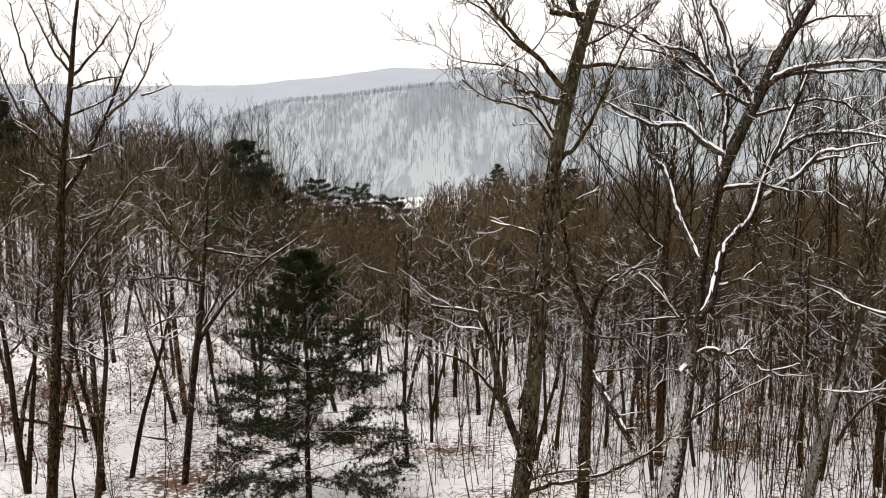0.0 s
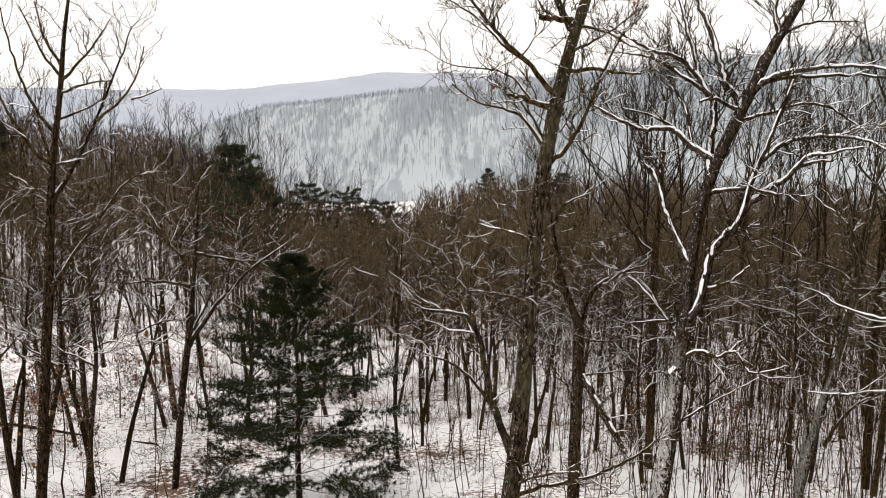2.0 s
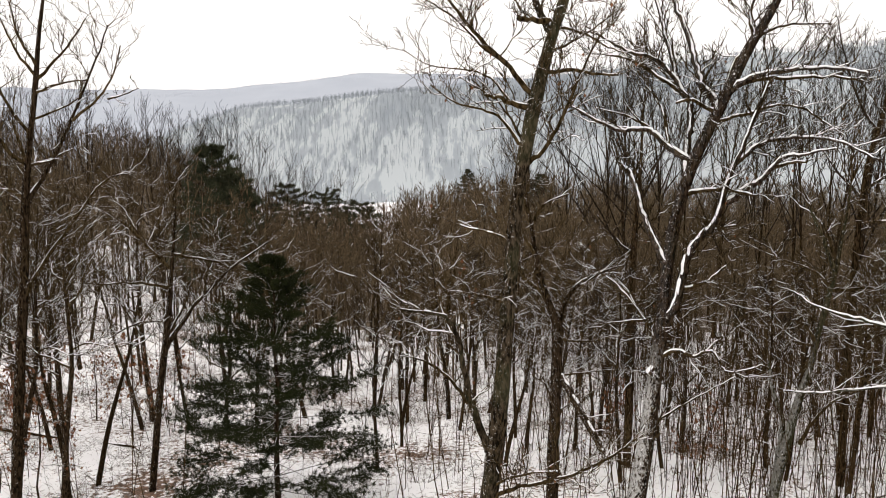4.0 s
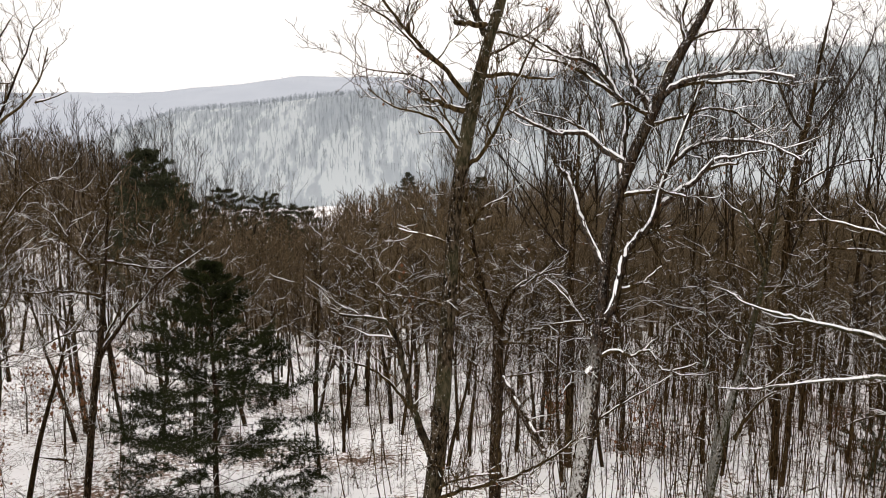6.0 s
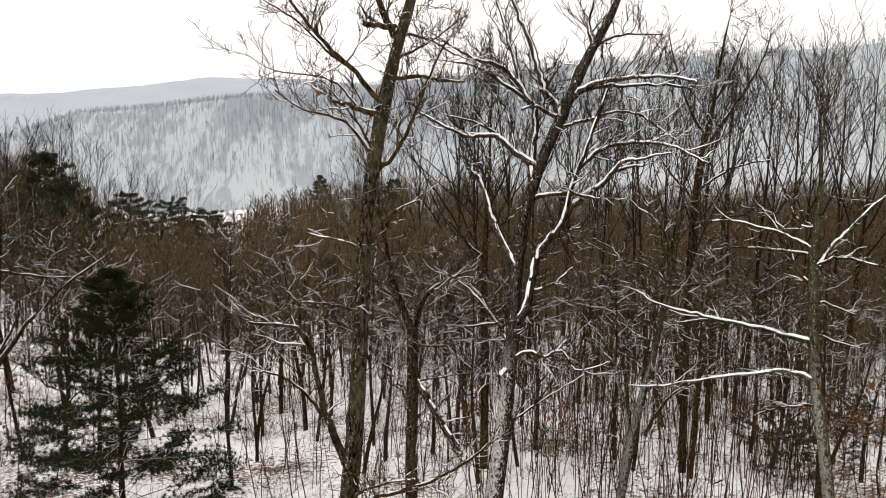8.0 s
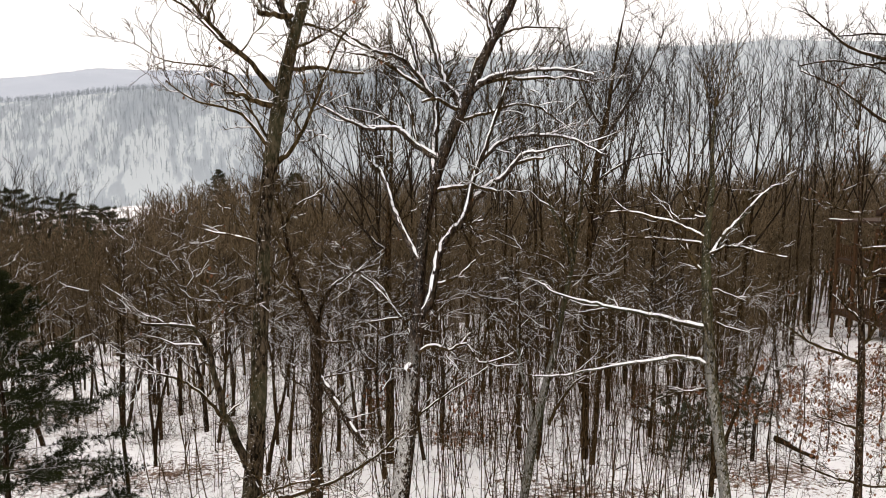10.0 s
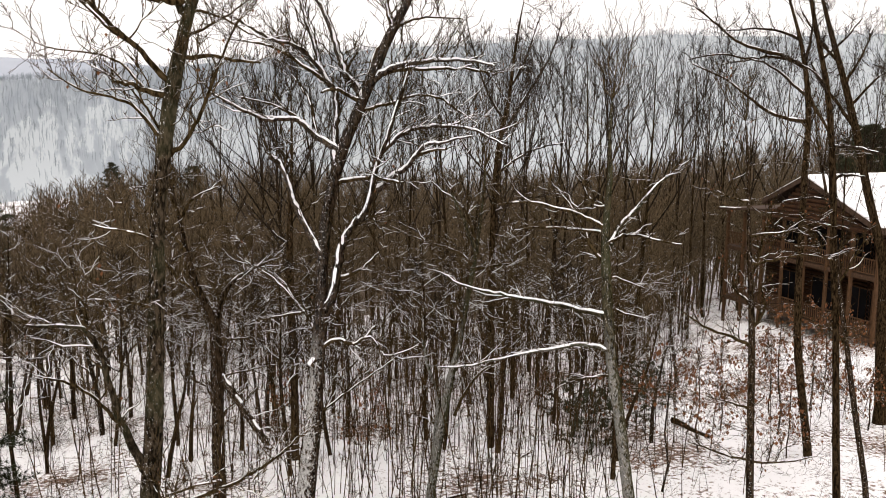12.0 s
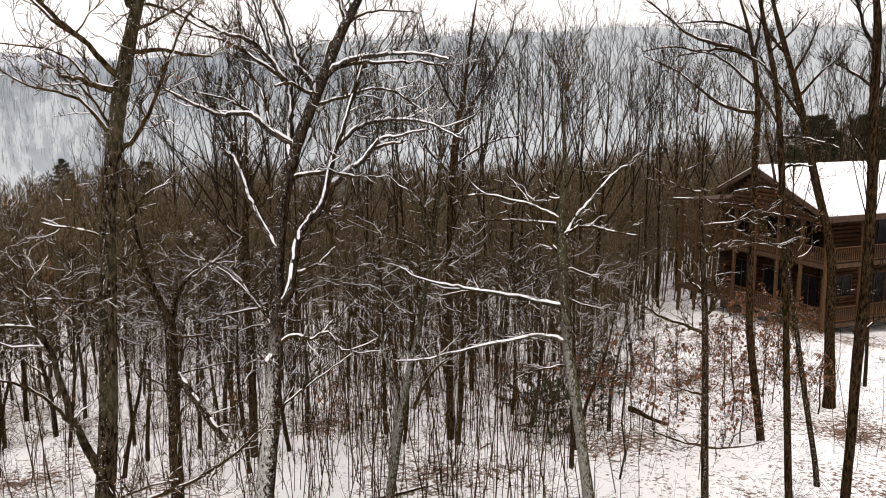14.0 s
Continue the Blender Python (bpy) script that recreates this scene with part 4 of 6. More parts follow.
t = hero(3.55, 21.16, [(0, 0, 3.34, 0.18), (0.05, -0.01, 4.92, 0.16), (0.07, -0.01, 6.46, 0.15), (0.12, -0.02, 7.97, 0.14), (0.11, -0.02, 9.45, 0.14), (0.11, -0.02, 9.81, 0.13), (-0.11, 0.02, 10.31, 0.09), (-0.33, 0.05, 10.88, 0.09), (-0.49, 0.08, 11.59, 0.07), (-0.57, 0.09, 12.3, 0.05), (-0.67, 0.1, 12.72, 0.03), (-0.72, 0.11, 13.14, 0.02)],
         "forked dark trunk with a torn hanging bough and sparse twigs", snow=0.35, twig=0.8)
limb(t, [(0.11, -0.02, 9.74), (0.28, -0.13, 10.48), (0.46, -0.26, 10.83), (0.77, -0.43, 11.11), (1.45, -0.71, 11.44)], 0.101, 0.025)
limb(t, [(0.17, -0.03, 8.49), (0.39, -0.26, 8.2), (0.57, -0.55, 7.85), (0.86, -0.89, 7.32), (1.07, -1.23, 6.95)], 0.101, 0.076)
limb(t, [(-0.26, 0.04, 10.59), (-0.73, 0.28, 10.98), (-0.92, 0.54, 11.3)], 0.050, 0.019)
limb(t, [(-0.49, 0.08, 11.59), (-0.72, -0.07, 11.97), (-0.96, -0.26, 12.27)], 0.050, 0.019)
limb(t, [(-0.57, 0.09, 12.3), (-0.35, 0.19, 12.85), (0.35, 0.24, 13.1)], 0.044, 0.015)
limb(t, [(-0.64, 0.1, 12.65), (-0.77, 0.03, 12.87), (-0.81, -0.08, 13.09)], 0.038, 0.019)
limb(t, [(0.18, -0.03, 9.45), (0.75, -0.41, 9.47), (1.33, -0.88, 9.7)], 0.038, 0.013)
limb(t, [(0.21, -0.04, 8.49), (0.87, 0.06, 8.54), (1.48, 0.21, 8.56)], 0.032, 0.013)
finish(t)
t = hero(-10.56, 21.55, [(0, 0, 3.04, 0.15), (0.2, 0.09, 4.92, 0.14), (0.42, 0.2, 7.68, 0.13), (0.69, 0.32, 10.67, 0.12), (0.86, 0.4, 12.99, 0.1), (0.97, 0.45, 13.99, 0.08), (1.08, 0.5, 14.69, 0.07), (1.22, 0.56, 15.67, 0.07), (1.35, 0.61, 16.92, 0.05), (1.49, 0.67, 17.75, 0.04), (1.59, 0.71, 18.56, 0.02)],
         "tall slim bare tree with upswept forked limbs", snow=0.35, twig=0.6)
limb(t, [(0.96, 0.45, 13.75), (0.63, 0.19, 14.07), (0.37, -0.06, 14.7), (0.14, -0.33, 15.38), (0.03, -0.54, 16.06)], 0.056, 0.018)
limb(t, [(1.03, 0.48, 14.55), (0.56, 0.37, 15.25), (0.27, 0.37, 16.08), (0.04, 0.41, 16.9), (-0.12, 0.5, 17.66)], 0.049, 0.014)
limb(t, [(1.21, 0.55, 15.81), (1.79, 0.67, 16.44), (2.17, 0.67, 16.86), (2.52, 0.64, 17.36)], 0.045, 0.014)
limb(t, [(1.22, 0.56, 15.98), (0.84, 0.57, 16.44), (0.56, 0.67, 17.06), (0.23, 0.77, 17.69)], 0.042, 0.014)
limb(t, [(1.26, 0.57, 16.23), (1.04, 0.19, 16.86), (1.05, -0.17, 17.64)], 0.042, 0.014)
limb(t, [(0.95, 0.44, 13.75), (1.37, 0.76, 13.87), (1.83, 1.12, 14.15)], 0.042, 0.017)
limb(t, [(1.19, 0.54, 15.53), (1.73, 0.53, 15.77), (2.52, 0.53, 15.88)], 0.037, 0.014)
limb(t, [(0.9, 0.42, 12.92), (1.18, 0.6, 13.33), (1.5, 0.82, 13.97), (1.83, 1.04, 14.83), (2.16, 1.26, 15.7), (2.5, 1.48, 16.57), (2.7, 1.65, 17.3)], 0.063, 0.017)
limb(t, [(1.95, 0.85, 14.87), (2.53, 1.01, 15.33), (2.97, 1.09, 15.97), (3.19, 1.08, 16.75)], 0.042, 0.014)
limb(t, [(2.77, 1.15, 15.41), (3.08, 1.34, 15.51), (3.45, 1.58, 15.71)], 0.028, 0.011)
limb(t, [(1.11, 0.51, 14.9), (1.69, 0.89, 15.16), (2.09, 1.22, 15.48)], 0.037, 0.014)
limb(t, [(0.93, 0.43, 13.85), (0.87, 0.26, 14.28), (0.83, 0.06, 14.86)], 0.045, 0.021)
limb(t, [(0.86, 0.4, 12.95), (0.49, 0.35, 13.14), (0.1, 0.32, 13.43), (-0.41, 0.24, 13.74)], 0.042, 0.017)
limb(t, [(0.67, 0.32, 10.37), (1.07, 0.35, 11.11), (1.81, 0.47, 12.11), (2.71, 0.6, 13.41), (3.36, 0.61, 13.55)], 0.056, 0.017)
finish(t)
t = hero(-8.07, 24.72, [(0, 0, 1.28, 0.1), (0.2, 0.07, 3.46, 0.1), (0.46, 0.14, 5.76, 0.1), (0.69, 0.22, 7.66, 0.1), (0.9, 0.28, 9.03, 0.09), (1.04, 0.31, 10.38, 0.06), (1.17, 0.35, 11.71, 0.04), (1.24, 0.37, 12.46, 0.02)],
         "thin bare tree with long snow-dusted side boughs", snow=0.5, twig=1.0)
limb(t, [(0.79, 0.24, 8.21), (1.31, 0.3, 9.02), (1.84, 0.32, 9.7), (2.19, 0.28, 10.05), (2.88, 0.29, 10.72), (3.88, 0.34, 11.38)], 0.076, 0.023)
limb(t, [(0.84, 0.26, 8.52), (1.19, 0.5, 9.24), (1.43, 0.74, 9.7), (1.33, 0.91, 10.01)], 0.046, 0.023)
limb(t, [(0.99, 0.3, 10.04), (0.15, -0.06, 10.28), (-0.68, -0.49, 10.28), (-1.32, -0.9, 10.44)], 0.046, 0.015)
limb(t, [(1.09, 0.33, 11.05), (1.71, 0.36, 10.88), (2.53, 0.37, 10.79), (3.36, 0.35, 10.8)], 0.046, 0.015)
limb(t, [(0.9, 0.28, 9.03), (0, 0.23, 9.04), (-0.86, 0.23, 8.52)], 0.038, 0.015)
limb(t, [(1.07, 0.32, 10.55), (0.29, 0.2, 11.4), (-0.31, 0.16, 12.15), (-1.66, -0.17, 12.11)], 0.046, 0.015)
finish(t)
t = hero(16.25, 16.16, [(0, 0, 2.79, 0.1), (-0.06, 0.06, 4.67, 0.1), (-0.14, 0.14, 7.49, 0.09), (-0.22, 0.22, 9.59, 0.08), (-0.32, 0.32, 11.19, 0.06), (-0.41, 0.4, 12.9, 0.04), (-0.48, 0.47, 14.02, 0.03), (-0.53, 0.52, 14.71, 0.02)],
         "slim dark sapling holding a few red-brown dead leaves", snow=0.5, twig=1.0, leaves=0.2)
limb(t, [(-0.21, 0.21, 9.11), (-0.45, 0.31, 9.27), (-1.05, 0.7, 9.5), (-1.4, 0.83, 9.7), (-1.99, 1.14, 10.17)], 0.053, 0.017)
limb(t, [(-0.22, 0.22, 9.59), (-0.14, 0.03, 9.84), (-0.15, -0.11, 10.23), (-0.33, -0.1, 10.68)], 0.046, 0.026)
limb(t, [(-0.29, 0.29, 10.9), (-0.12, 0.23, 11.33), (0, 0.26, 11.89), (0.2, 0.22, 12.46)], 0.046, 0.020)
limb(t, [(-0.26, 0.26, 10.17), (-0.46, 0.69, 10.55), (-0.57, 1.1, 10.79)], 0.040, 0.013)
limb(t, [(-0.14, 0.14, 7.49), (-0.68, 0.36, 7.66), (-1.29, 0.54, 7.86)], 0.040, 0.013)
limb(t, [(-0.09, 0.09, 6.11), (-0.74, 0.41, 6.27), (-1.57, 0.78, 6.6)], 0.046, 0.013)
limb(t, [(-0.09, 0.09, 6.11), (0.51, -0.34, 6.08), (1.18, -0.82, 6.36)], 0.040, 0.013)
limb(t, [(-0.31, 0.31, 11.19), (-0.01, -0.26, 11.4), (0.26, -0.89, 11.61), (0.44, -1.5, 11.55)], 0.040, 0.013)
limb(t, [(-0.35, 0.35, 11.91), (0.08, -0.31, 12.03), (0.36, -0.92, 12.36), (0.44, -1.35, 12.34)], 0.040, 0.013)
limb(t, [(-0.39, 0.39, 12.76), (-0.88, 0.49, 12.84), (-1.41, 0.51, 13.07)], 0.033, 0.013)
finish(t)
t = hero(22.72, 20.22, [(0, 0, 3.21, 0.15), (-0.07, 0.08, 4.11, 0.13), (-0.34, 0.37, 6.35, 0.13), (-0.46, 0.5, 7.9, 0.12), (-0.5, 0.55, 10.58, 0.1), (-0.53, 0.58, 12.81, 0.1), (-0.5, 0.55, 14.63, 0.09), (-0.62, 0.68, 16.05, 0.08), (-0.82, 0.89, 17.29, 0.06), (-1.03, 1.1, 18.17, 0.04), (-1.25, 1.33, 19.22, 0.03)],
         "bare tree with wide drooping boughs near the cabin", snow=0.12, twig=0.7)
limb(t, [(-0.62, 0.68, 16.26), (-1.03, 0.98, 16.59), (-1.73, 1.52, 16.86), (-2.33, 1.91, 17.04), (-2.96, 2.3, 17.67), (-3.54, 2.61, 18.19)], 0.079, 0.023)
limb(t, [(-0.64, 0.7, 16.34), (-1.26, 1.49, 16.7), (-1.65, 2.09, 16.59), (-2.21, 2.82, 16.83), (-2.86, 3.61, 16.63)], 0.062, 0.018)
limb(t, [(-0.54, 0.6, 15.34), (-1, 0.96, 15.88), (-1.45, 1.28, 16.33), (-1.9, 1.57, 16.59), (-2.68, 2.14, 16.42)], 0.053, 0.018)
limb(t, [(-0.5, 0.55, 14.63), (-1.07, 1.28, 14.71), (-1.64, 2.01, 15.35), (-2.1, 2.62, 16), (-2.84, 3.47, 16.48)], 0.070, 0.021)
limb(t, [(-0.55, 0.6, 15.43), (-0.44, 0.23, 14.81), (-0.36, -0.2, 14.19)], 0.070, 0.035)
limb(t, [(-0.75, 0.82, 17.11), (-1.19, 1.38, 17.49), (-1.74, 2.06, 17.55), (-2.32, 2.75, 17.51)], 0.053, 0.018)
limb(t, [(-0.67, 0.73, 16.41), (-0.68, 0.55, 17.27), (-0.78, 0.41, 18.11)], 0.053, 0.021)
finish(t)
t = hero(18.75, 15.62, [(0, 0, 3.57, 0.11), (-0.05, 0.06, 4.61, 0.1), (-0.17, 0.21, 7.24, 0.09), (-0.29, 0.34, 9.4, 0.08), (-0.41, 0.48, 11.5, 0.08), (-0.5, 0.58, 13.26, 0.08), (-0.67, 0.77, 15.41, 0.07), (-0.88, 1.01, 16.68, 0.06), (-1.02, 1.16, 17.52, 0.05), (-1.2, 1.35, 18.62, 0.02)],
         "straight grey-brown trunk rising in front of the cabin", snow=0.2, twig=0.9)
limb(t, [(-0.48, 0.56, 13.26), (-0.26, 0.51, 13.4), (0.22, 0.21, 13.33)], 0.042, 0.014)
limb(t, [(-0.65, 0.75, 15.27), (-0.91, 0.85, 15.83), (-1.52, 1.24, 16.25)], 0.042, 0.014)
limb(t, [(-0.79, 0.91, 16.25), (-0.4, 0.67, 16.67), (-0.03, 0.5, 17.23)], 0.035, 0.014)
limb(t, [(-0.43, 0.51, 12.61), (-0.86, 0.66, 12.83), (-1.62, 1.06, 12.71)], 0.035, 0.014)
limb(t, [(-0.59, 0.68, 14.1), (-0.3, 0.19, 14.09), (-0.1, -0.26, 13.98), (0.02, -0.66, 13.86)], 0.042, 0.017)
finish(t)
t = hero(29.49, 23.01, [(0, 0, 3.51, 0.22), (-0.04, 0.05, 4.43, 0.21), (-0.1, 0.13, 6.54, 0.18), (-0.18, 0.23, 9.05, 0.17), (-0.38, 0.48, 10.38, 0.16), (-0.71, 0.89, 12.14, 0.15), (-1.09, 1.34, 14.55, 0.14), (-1.43, 1.73, 16.29, 0.12), (-1.76, 2.11, 17.8, 0.1), (-1.99, 2.35, 18.87, 0.07), (-2.28, 2.67, 20.37, 0.04)],
         "thick leaning trunk on the snow beside the cabin", snow=0.15, twig=0.9)
limb(t, [(-1, 1.24, 14.11), (-1.46, 1.6, 14.99), (-2, 2.01, 15.85), (-2.5, 2.32, 16.72)], 0.087, 0.033)
limb(t, [(-1.35, 1.64, 16.07), (-0.92, 1.41, 16.93), (-0.54, 1.3, 18)], 0.065, 0.022)
limb(t, [(-1.51, 1.83, 16.72), (-1.97, 2.46, 17.6), (-2.36, 3.04, 18.71)], 0.076, 0.026)
limb(t, [(-1.18, 1.45, 15.2), (-0.86, 0.87, 16.05), (-0.52, 0.18, 16.67)], 0.065, 0.022)
finish(t)
t = hero(17.96, 13.39, [(0, 0, 4.34, 0.12), (0, 0, 5.52, 0.11), (0, 0, 7.2, 0.11), (0.01, -0.01, 9.16, 0.12), (0.05, -0.06, 10.85, 0.12), (0, 0, 13.46, 0.11), (-0.05, 0.07, 15.36, 0.1), (-0.07, 0.09, 16.47, 0.09), (-0.12, 0.16, 17.2, 0.07), (-0.21, 0.28, 18.17, 0.03)],
         "dark straight trunk with a forked crown beside the cabin", snow=0.15, twig=0.9)
limb(t, [(0, 0, 13.46), (-0.33, 0.15, 13.98), (-0.67, 0.23, 14.48)], 0.045, 0.015)
limb(t, [(-0.04, 0.06, 15.23), (-0.31, 0.63, 15.74), (-0.56, 1.21, 16.01)], 0.039, 0.013)
limb(t, [(-0.07, 0.09, 16.1), (-0.31, 0.27, 16.59), (-0.48, 0.33, 17.08), (-0.73, 0.46, 17.56)], 0.052, 0.019)
limb(t, [(-0.03, 0.04, 14.98), (0.24, -0.11, 15.73), (0.47, -0.14, 16.47)], 0.052, 0.019)
limb(t, [(0.03, -0.04, 9.63), (0.36, -0.27, 10.05), (0.76, -0.55, 10.2)], 0.039, 0.013)
finish(t)
t = hero(20.71, 16.38, [(0, 0, 4.17, 0.08), (-0.06, 0.08, 4.82, 0.08), (-0.29, 0.37, 6.51, 0.08), (-0.49, 0.6, 8.27, 0.07), (-0.69, 0.84, 9.93, 0.06), (-0.88, 1.07, 11.53, 0.05), (-1.06, 1.27, 12.8, 0.04), (-1.22, 1.45, 13.89, 0.03)],
         "thin leaning young tree on the snowy slope", snow=0.3, twig=0.8, leaves=0.2)
limb(t, [(-0.52, 0.64, 8.47), (-0.83, 0.8, 8.96), (-1.36, 1.15, 9.11)], 0.038, 0.015)
limb(t, [(-0.73, 0.89, 10.25), (-0.42, 0.73, 10.9), (-0.13, 0.64, 11.54)], 0.038, 0.015)
finish(t)
t = hero(13.18, 24.87, [(0, 0, 1.85, 0.12), (-0.01, 0, 4.39, 0.12), (-0.03, 0.02, 7.24, 0.11), (-0.05, 0.03, 10, 0.1), (-0.01, 0, 12.16, 0.08), (0.05, -0.03, 13.4, 0.08), (0.17, -0.09, 14.27, 0.08), (0.36, -0.19, 15.13, 0.06), (0.46, -0.25, 16.32, 0.05), (0.62, -0.34, 17.66, 0.03), (0.73, -0.4, 18.32, 0.01)],
         "tall thin dark tree with upswept bare twigs", snow=0.15, twig=1.0)
limb(t, [(0.13, -0.07, 14.01), (0.69, -0.29, 15.05), (1.27, -0.51, 15.98), (1.7, -0.64, 16.82), (1.93, -0.65, 17.66)], 0.058, 0.016)
limb(t, [(0.23, -0.12, 14.62), (-0.3, 0.03, 15.47), (-0.69, 0.08, 16.49), (-1.02, 0.07, 17.66)], 0.049, 0.016)
limb(t, [(0.03, -0.01, 12.87), (0.63, -0.19, 13.4), (1.29, -0.37, 13.75), (2.22, -0.71, 13.93)], 0.049, 0.016)
limb(t, [(0.41, -0.22, 15.65), (0.74, -0.56, 16.48), (0.96, -0.88, 17.62)], 0.041, 0.016)
limb(t, [(0, 0, 12.69), (-0.57, 0.44, 13.38), (-0.99, 0.83, 14.25)], 0.049, 0.016)
limb(t, [(-0.03, 0.02, 11.63), (0.49, -0.57, 12.12), (1.16, -1.35, 12.31)], 0.041, 0.016)
finish(t)
t = hero(6.84, 26.07, [(0, 0, 1.41, 0.13), (-0.02, 0, 2.95, 0.13), (0, 0, 6.33, 0.12), (-0.06, 0.02, 9.93, 0.11), (-0.01, 0, 12.03, 0.08), (0.07, -0.02, 13.4, 0.05), (0.09, -0.02, 14.58, 0.03), (0.09, -0.02, 15.42, 0.02)],
         "straight dark trunk with sparse short boughs", snow=0.2, twig=0.9)
limb(t, [(-0.04, 0.01, 10.81), (-0.6, 0.28, 11.3), (-1.09, 0.57, 11.97)], 0.048, 0.016)
limb(t, [(0.01, 0, 12.38), (0.4, -0.24, 13.08), (0.55, -0.46, 13.93)], 0.048, 0.016)
limb(t, [(0.05, -0.01, 13.23), (-0.36, 0.23, 13.9), (-0.68, 0.48, 14.74)], 0.040, 0.016)
limb(t, [(-0.06, 0.01, 8.86), (0.54, -0.28, 9.29), (0.94, -0.58, 10.04)], 0.040, 0.016)
finish(t)

# ---- pines ----
def pine(x, y, height, half, seed, needle=0.13, width=0.012, whorls=16, per=6, tufts=5, low=0.12, flat=0.0, material=None, label="", bark_of=None, needles=12):
    """A pine: whorls of boughs up the stem, each with side shoots that carry tufts of needles."""
    rng = random.Random(seed)
    t = tagged(new("pine_tree", None), label, "pine tree")
    t.location = (x, y, float(ground_z(x, y)))
    stem = Tubes()
    line = [np.array([rng.gauss(0, 0.004) * height, rng.gauss(0, 0.004) * height, height * s]) for s in np.linspace(0, 1, 7)]
    line[0] = np.array([0, 0, -0.3])
    stem.add(line, [height * 0.013 * (1 - 0.93 * s) + 0.004 for s in np.linspace(0, 1, 7)], 8)
    tubes_part("trunk", stem, bark_of or M_DARK, t)
    wood, v, f = Tubes(), [], []

    def tuft(q, d, size):
        for _ in range(needles):
            e = unit(d * 0.7 + rand_dir(rng))
            g = unit(np.cross(e, rand_dir(rng))) * width
            k = len(v)
            v.extend([q - g, q + g, q + e * size * rng.uniform(0.7, 1.2)])
            f.append((k, k + 1, k + 2))

    for w in range(whorls):
        s = low + (0.985 - low) * (w + rng.uniform(-0.25, 0.25)) / (whorls - 1)
        reach = half * ((1 - s) / (1 - low)) ** (0.55 - 0.33 * flat) * rng.uniform(0.8, 1.12)
        for b in range(per):
            if needles > 15 and rng.random() < 0.16:
                continue
            az = b * 2 * math.pi / per + w * 0.8 + rng.uniform(-0.35, 0.35)
            ln = max(0.25, reach * rng.uniform(0.78, 1.12))
            d = unit(np.array([math.cos(az), math.sin(az), 0.02 + 0.5 * s ** 1.6 * (1 - flat)]))
            q = np.array([0, 0, height * min(s, 0.99)])
            pts = [q]
            for _ in range(4):
                d = unit(d + 0.12 * rand_dir(rng) + np.array([0, 0, 0.03]))
                q = q + d * ln / 4
                pts.append(q)
            wood.add(pts, [max(0.004, height * 0.0028 * (1 - s * 0.6) * (1 - 0.2 * j)) for j in range(5)], 4)
            for k in range(int(tufts * (0.7 + 0.35 * reach / half) * (1.25 if s < 0.36 else 1.15))):
                inner = 0.72 if s < 0.42 else 0.88
                u = (1 - rng.uniform(0, inner) * rng.random() ** 0.35) * 4
                i = min(3, int(u))
                at = pts[i] + (pts[i + 1] - pts[i]) * (u - i)
                sd = unit(unit(pts[i + 1] - pts[i]) + 0.9 * rand_dir(rng) * np.array([1, 1, 0.12]))
                sl = ln * rng.uniform(0.12, 0.34)
                wood.add([at, at + sd * sl], [0.006 * height / 8, 0.003 * height / 8], 3)
                for z in (0.25, 0.5, 0.75, 1.0):
                    tuft(at + sd * sl * z + 0.03 * rand_dir(rng), unit(sd + np.array([0, 0, 0.35])), needle)
            tuft(pts[-1], d, needle)
    tubes_part("branchwork", wood, bark_of or M_DARK, t, kind="stuff")
    tagged(part("foliage", mesh_of("needles", np.array(v), np.array(f), material or M_NEEDLE, False), t), kind="stuff")
    return t


px, py = at_bearing(-9.3, 23.0)
pine(px, py, 11.2 - float(ground_z(px, py)), 3.0, 3, 0.12, 0.0085, whorls=17, per=8, tufts=19, low=0.08, needles=20, bark_of=M_MID, label="young dark green pine with open whorled boughs in the snow")
for th, r, top, half, flat, seed, nd_len, lab in [
    (-13.0, 60, 12.9, 3.3, 0.3, 11, 0.30, "round-topped dark pine standing among bare trees"),
    (-11.6, 66, 10.6, 2.6, 0.6, 12, 0.32, "dark pine with a spreading crown among bare trees"),
    (-8.4, 125, 5.2, 4.6, 0.9, 13, 0.40, "flat-topped pine at the edge of the valley"),
    (-5.8, 135, 3.2, 4.8, 0.9, 14, 0.40, "flat-topped pine at the edge of the valley"),
    (-3.6, 130, 2.2, 4.6, 0.9, 15, 0.40, "flat-topped pine at the edge of the valley"),
    (-27.5, 85, 17.0, 4.0, 0.2, 16, 0.5, "broad dark pine on the wooded slope"),
    (3.6, 220, 1.6, 3.8, 0.0, 17, 0.5, "small dark spruce-like pine on the far slope"),
    (8.4, 150, 5.2, 3.6, 0.1, 18, 0.42, "dark pine rising from the bare woods"),
    (50.5, 96, 13.2, 4.2, 0.15, 19, 0.5, "broad dark pine on the slope behind the cabin"),
    (53.5, 92, 14.0, 4.2, 0.15, 20, 0.5, "broad dark pine on the slope behind the cabin")]:
    x, y = at_bearing(th, r)
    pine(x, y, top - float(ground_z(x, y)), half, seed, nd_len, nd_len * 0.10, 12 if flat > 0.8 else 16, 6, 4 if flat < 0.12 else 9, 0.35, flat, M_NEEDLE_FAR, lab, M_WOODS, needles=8)

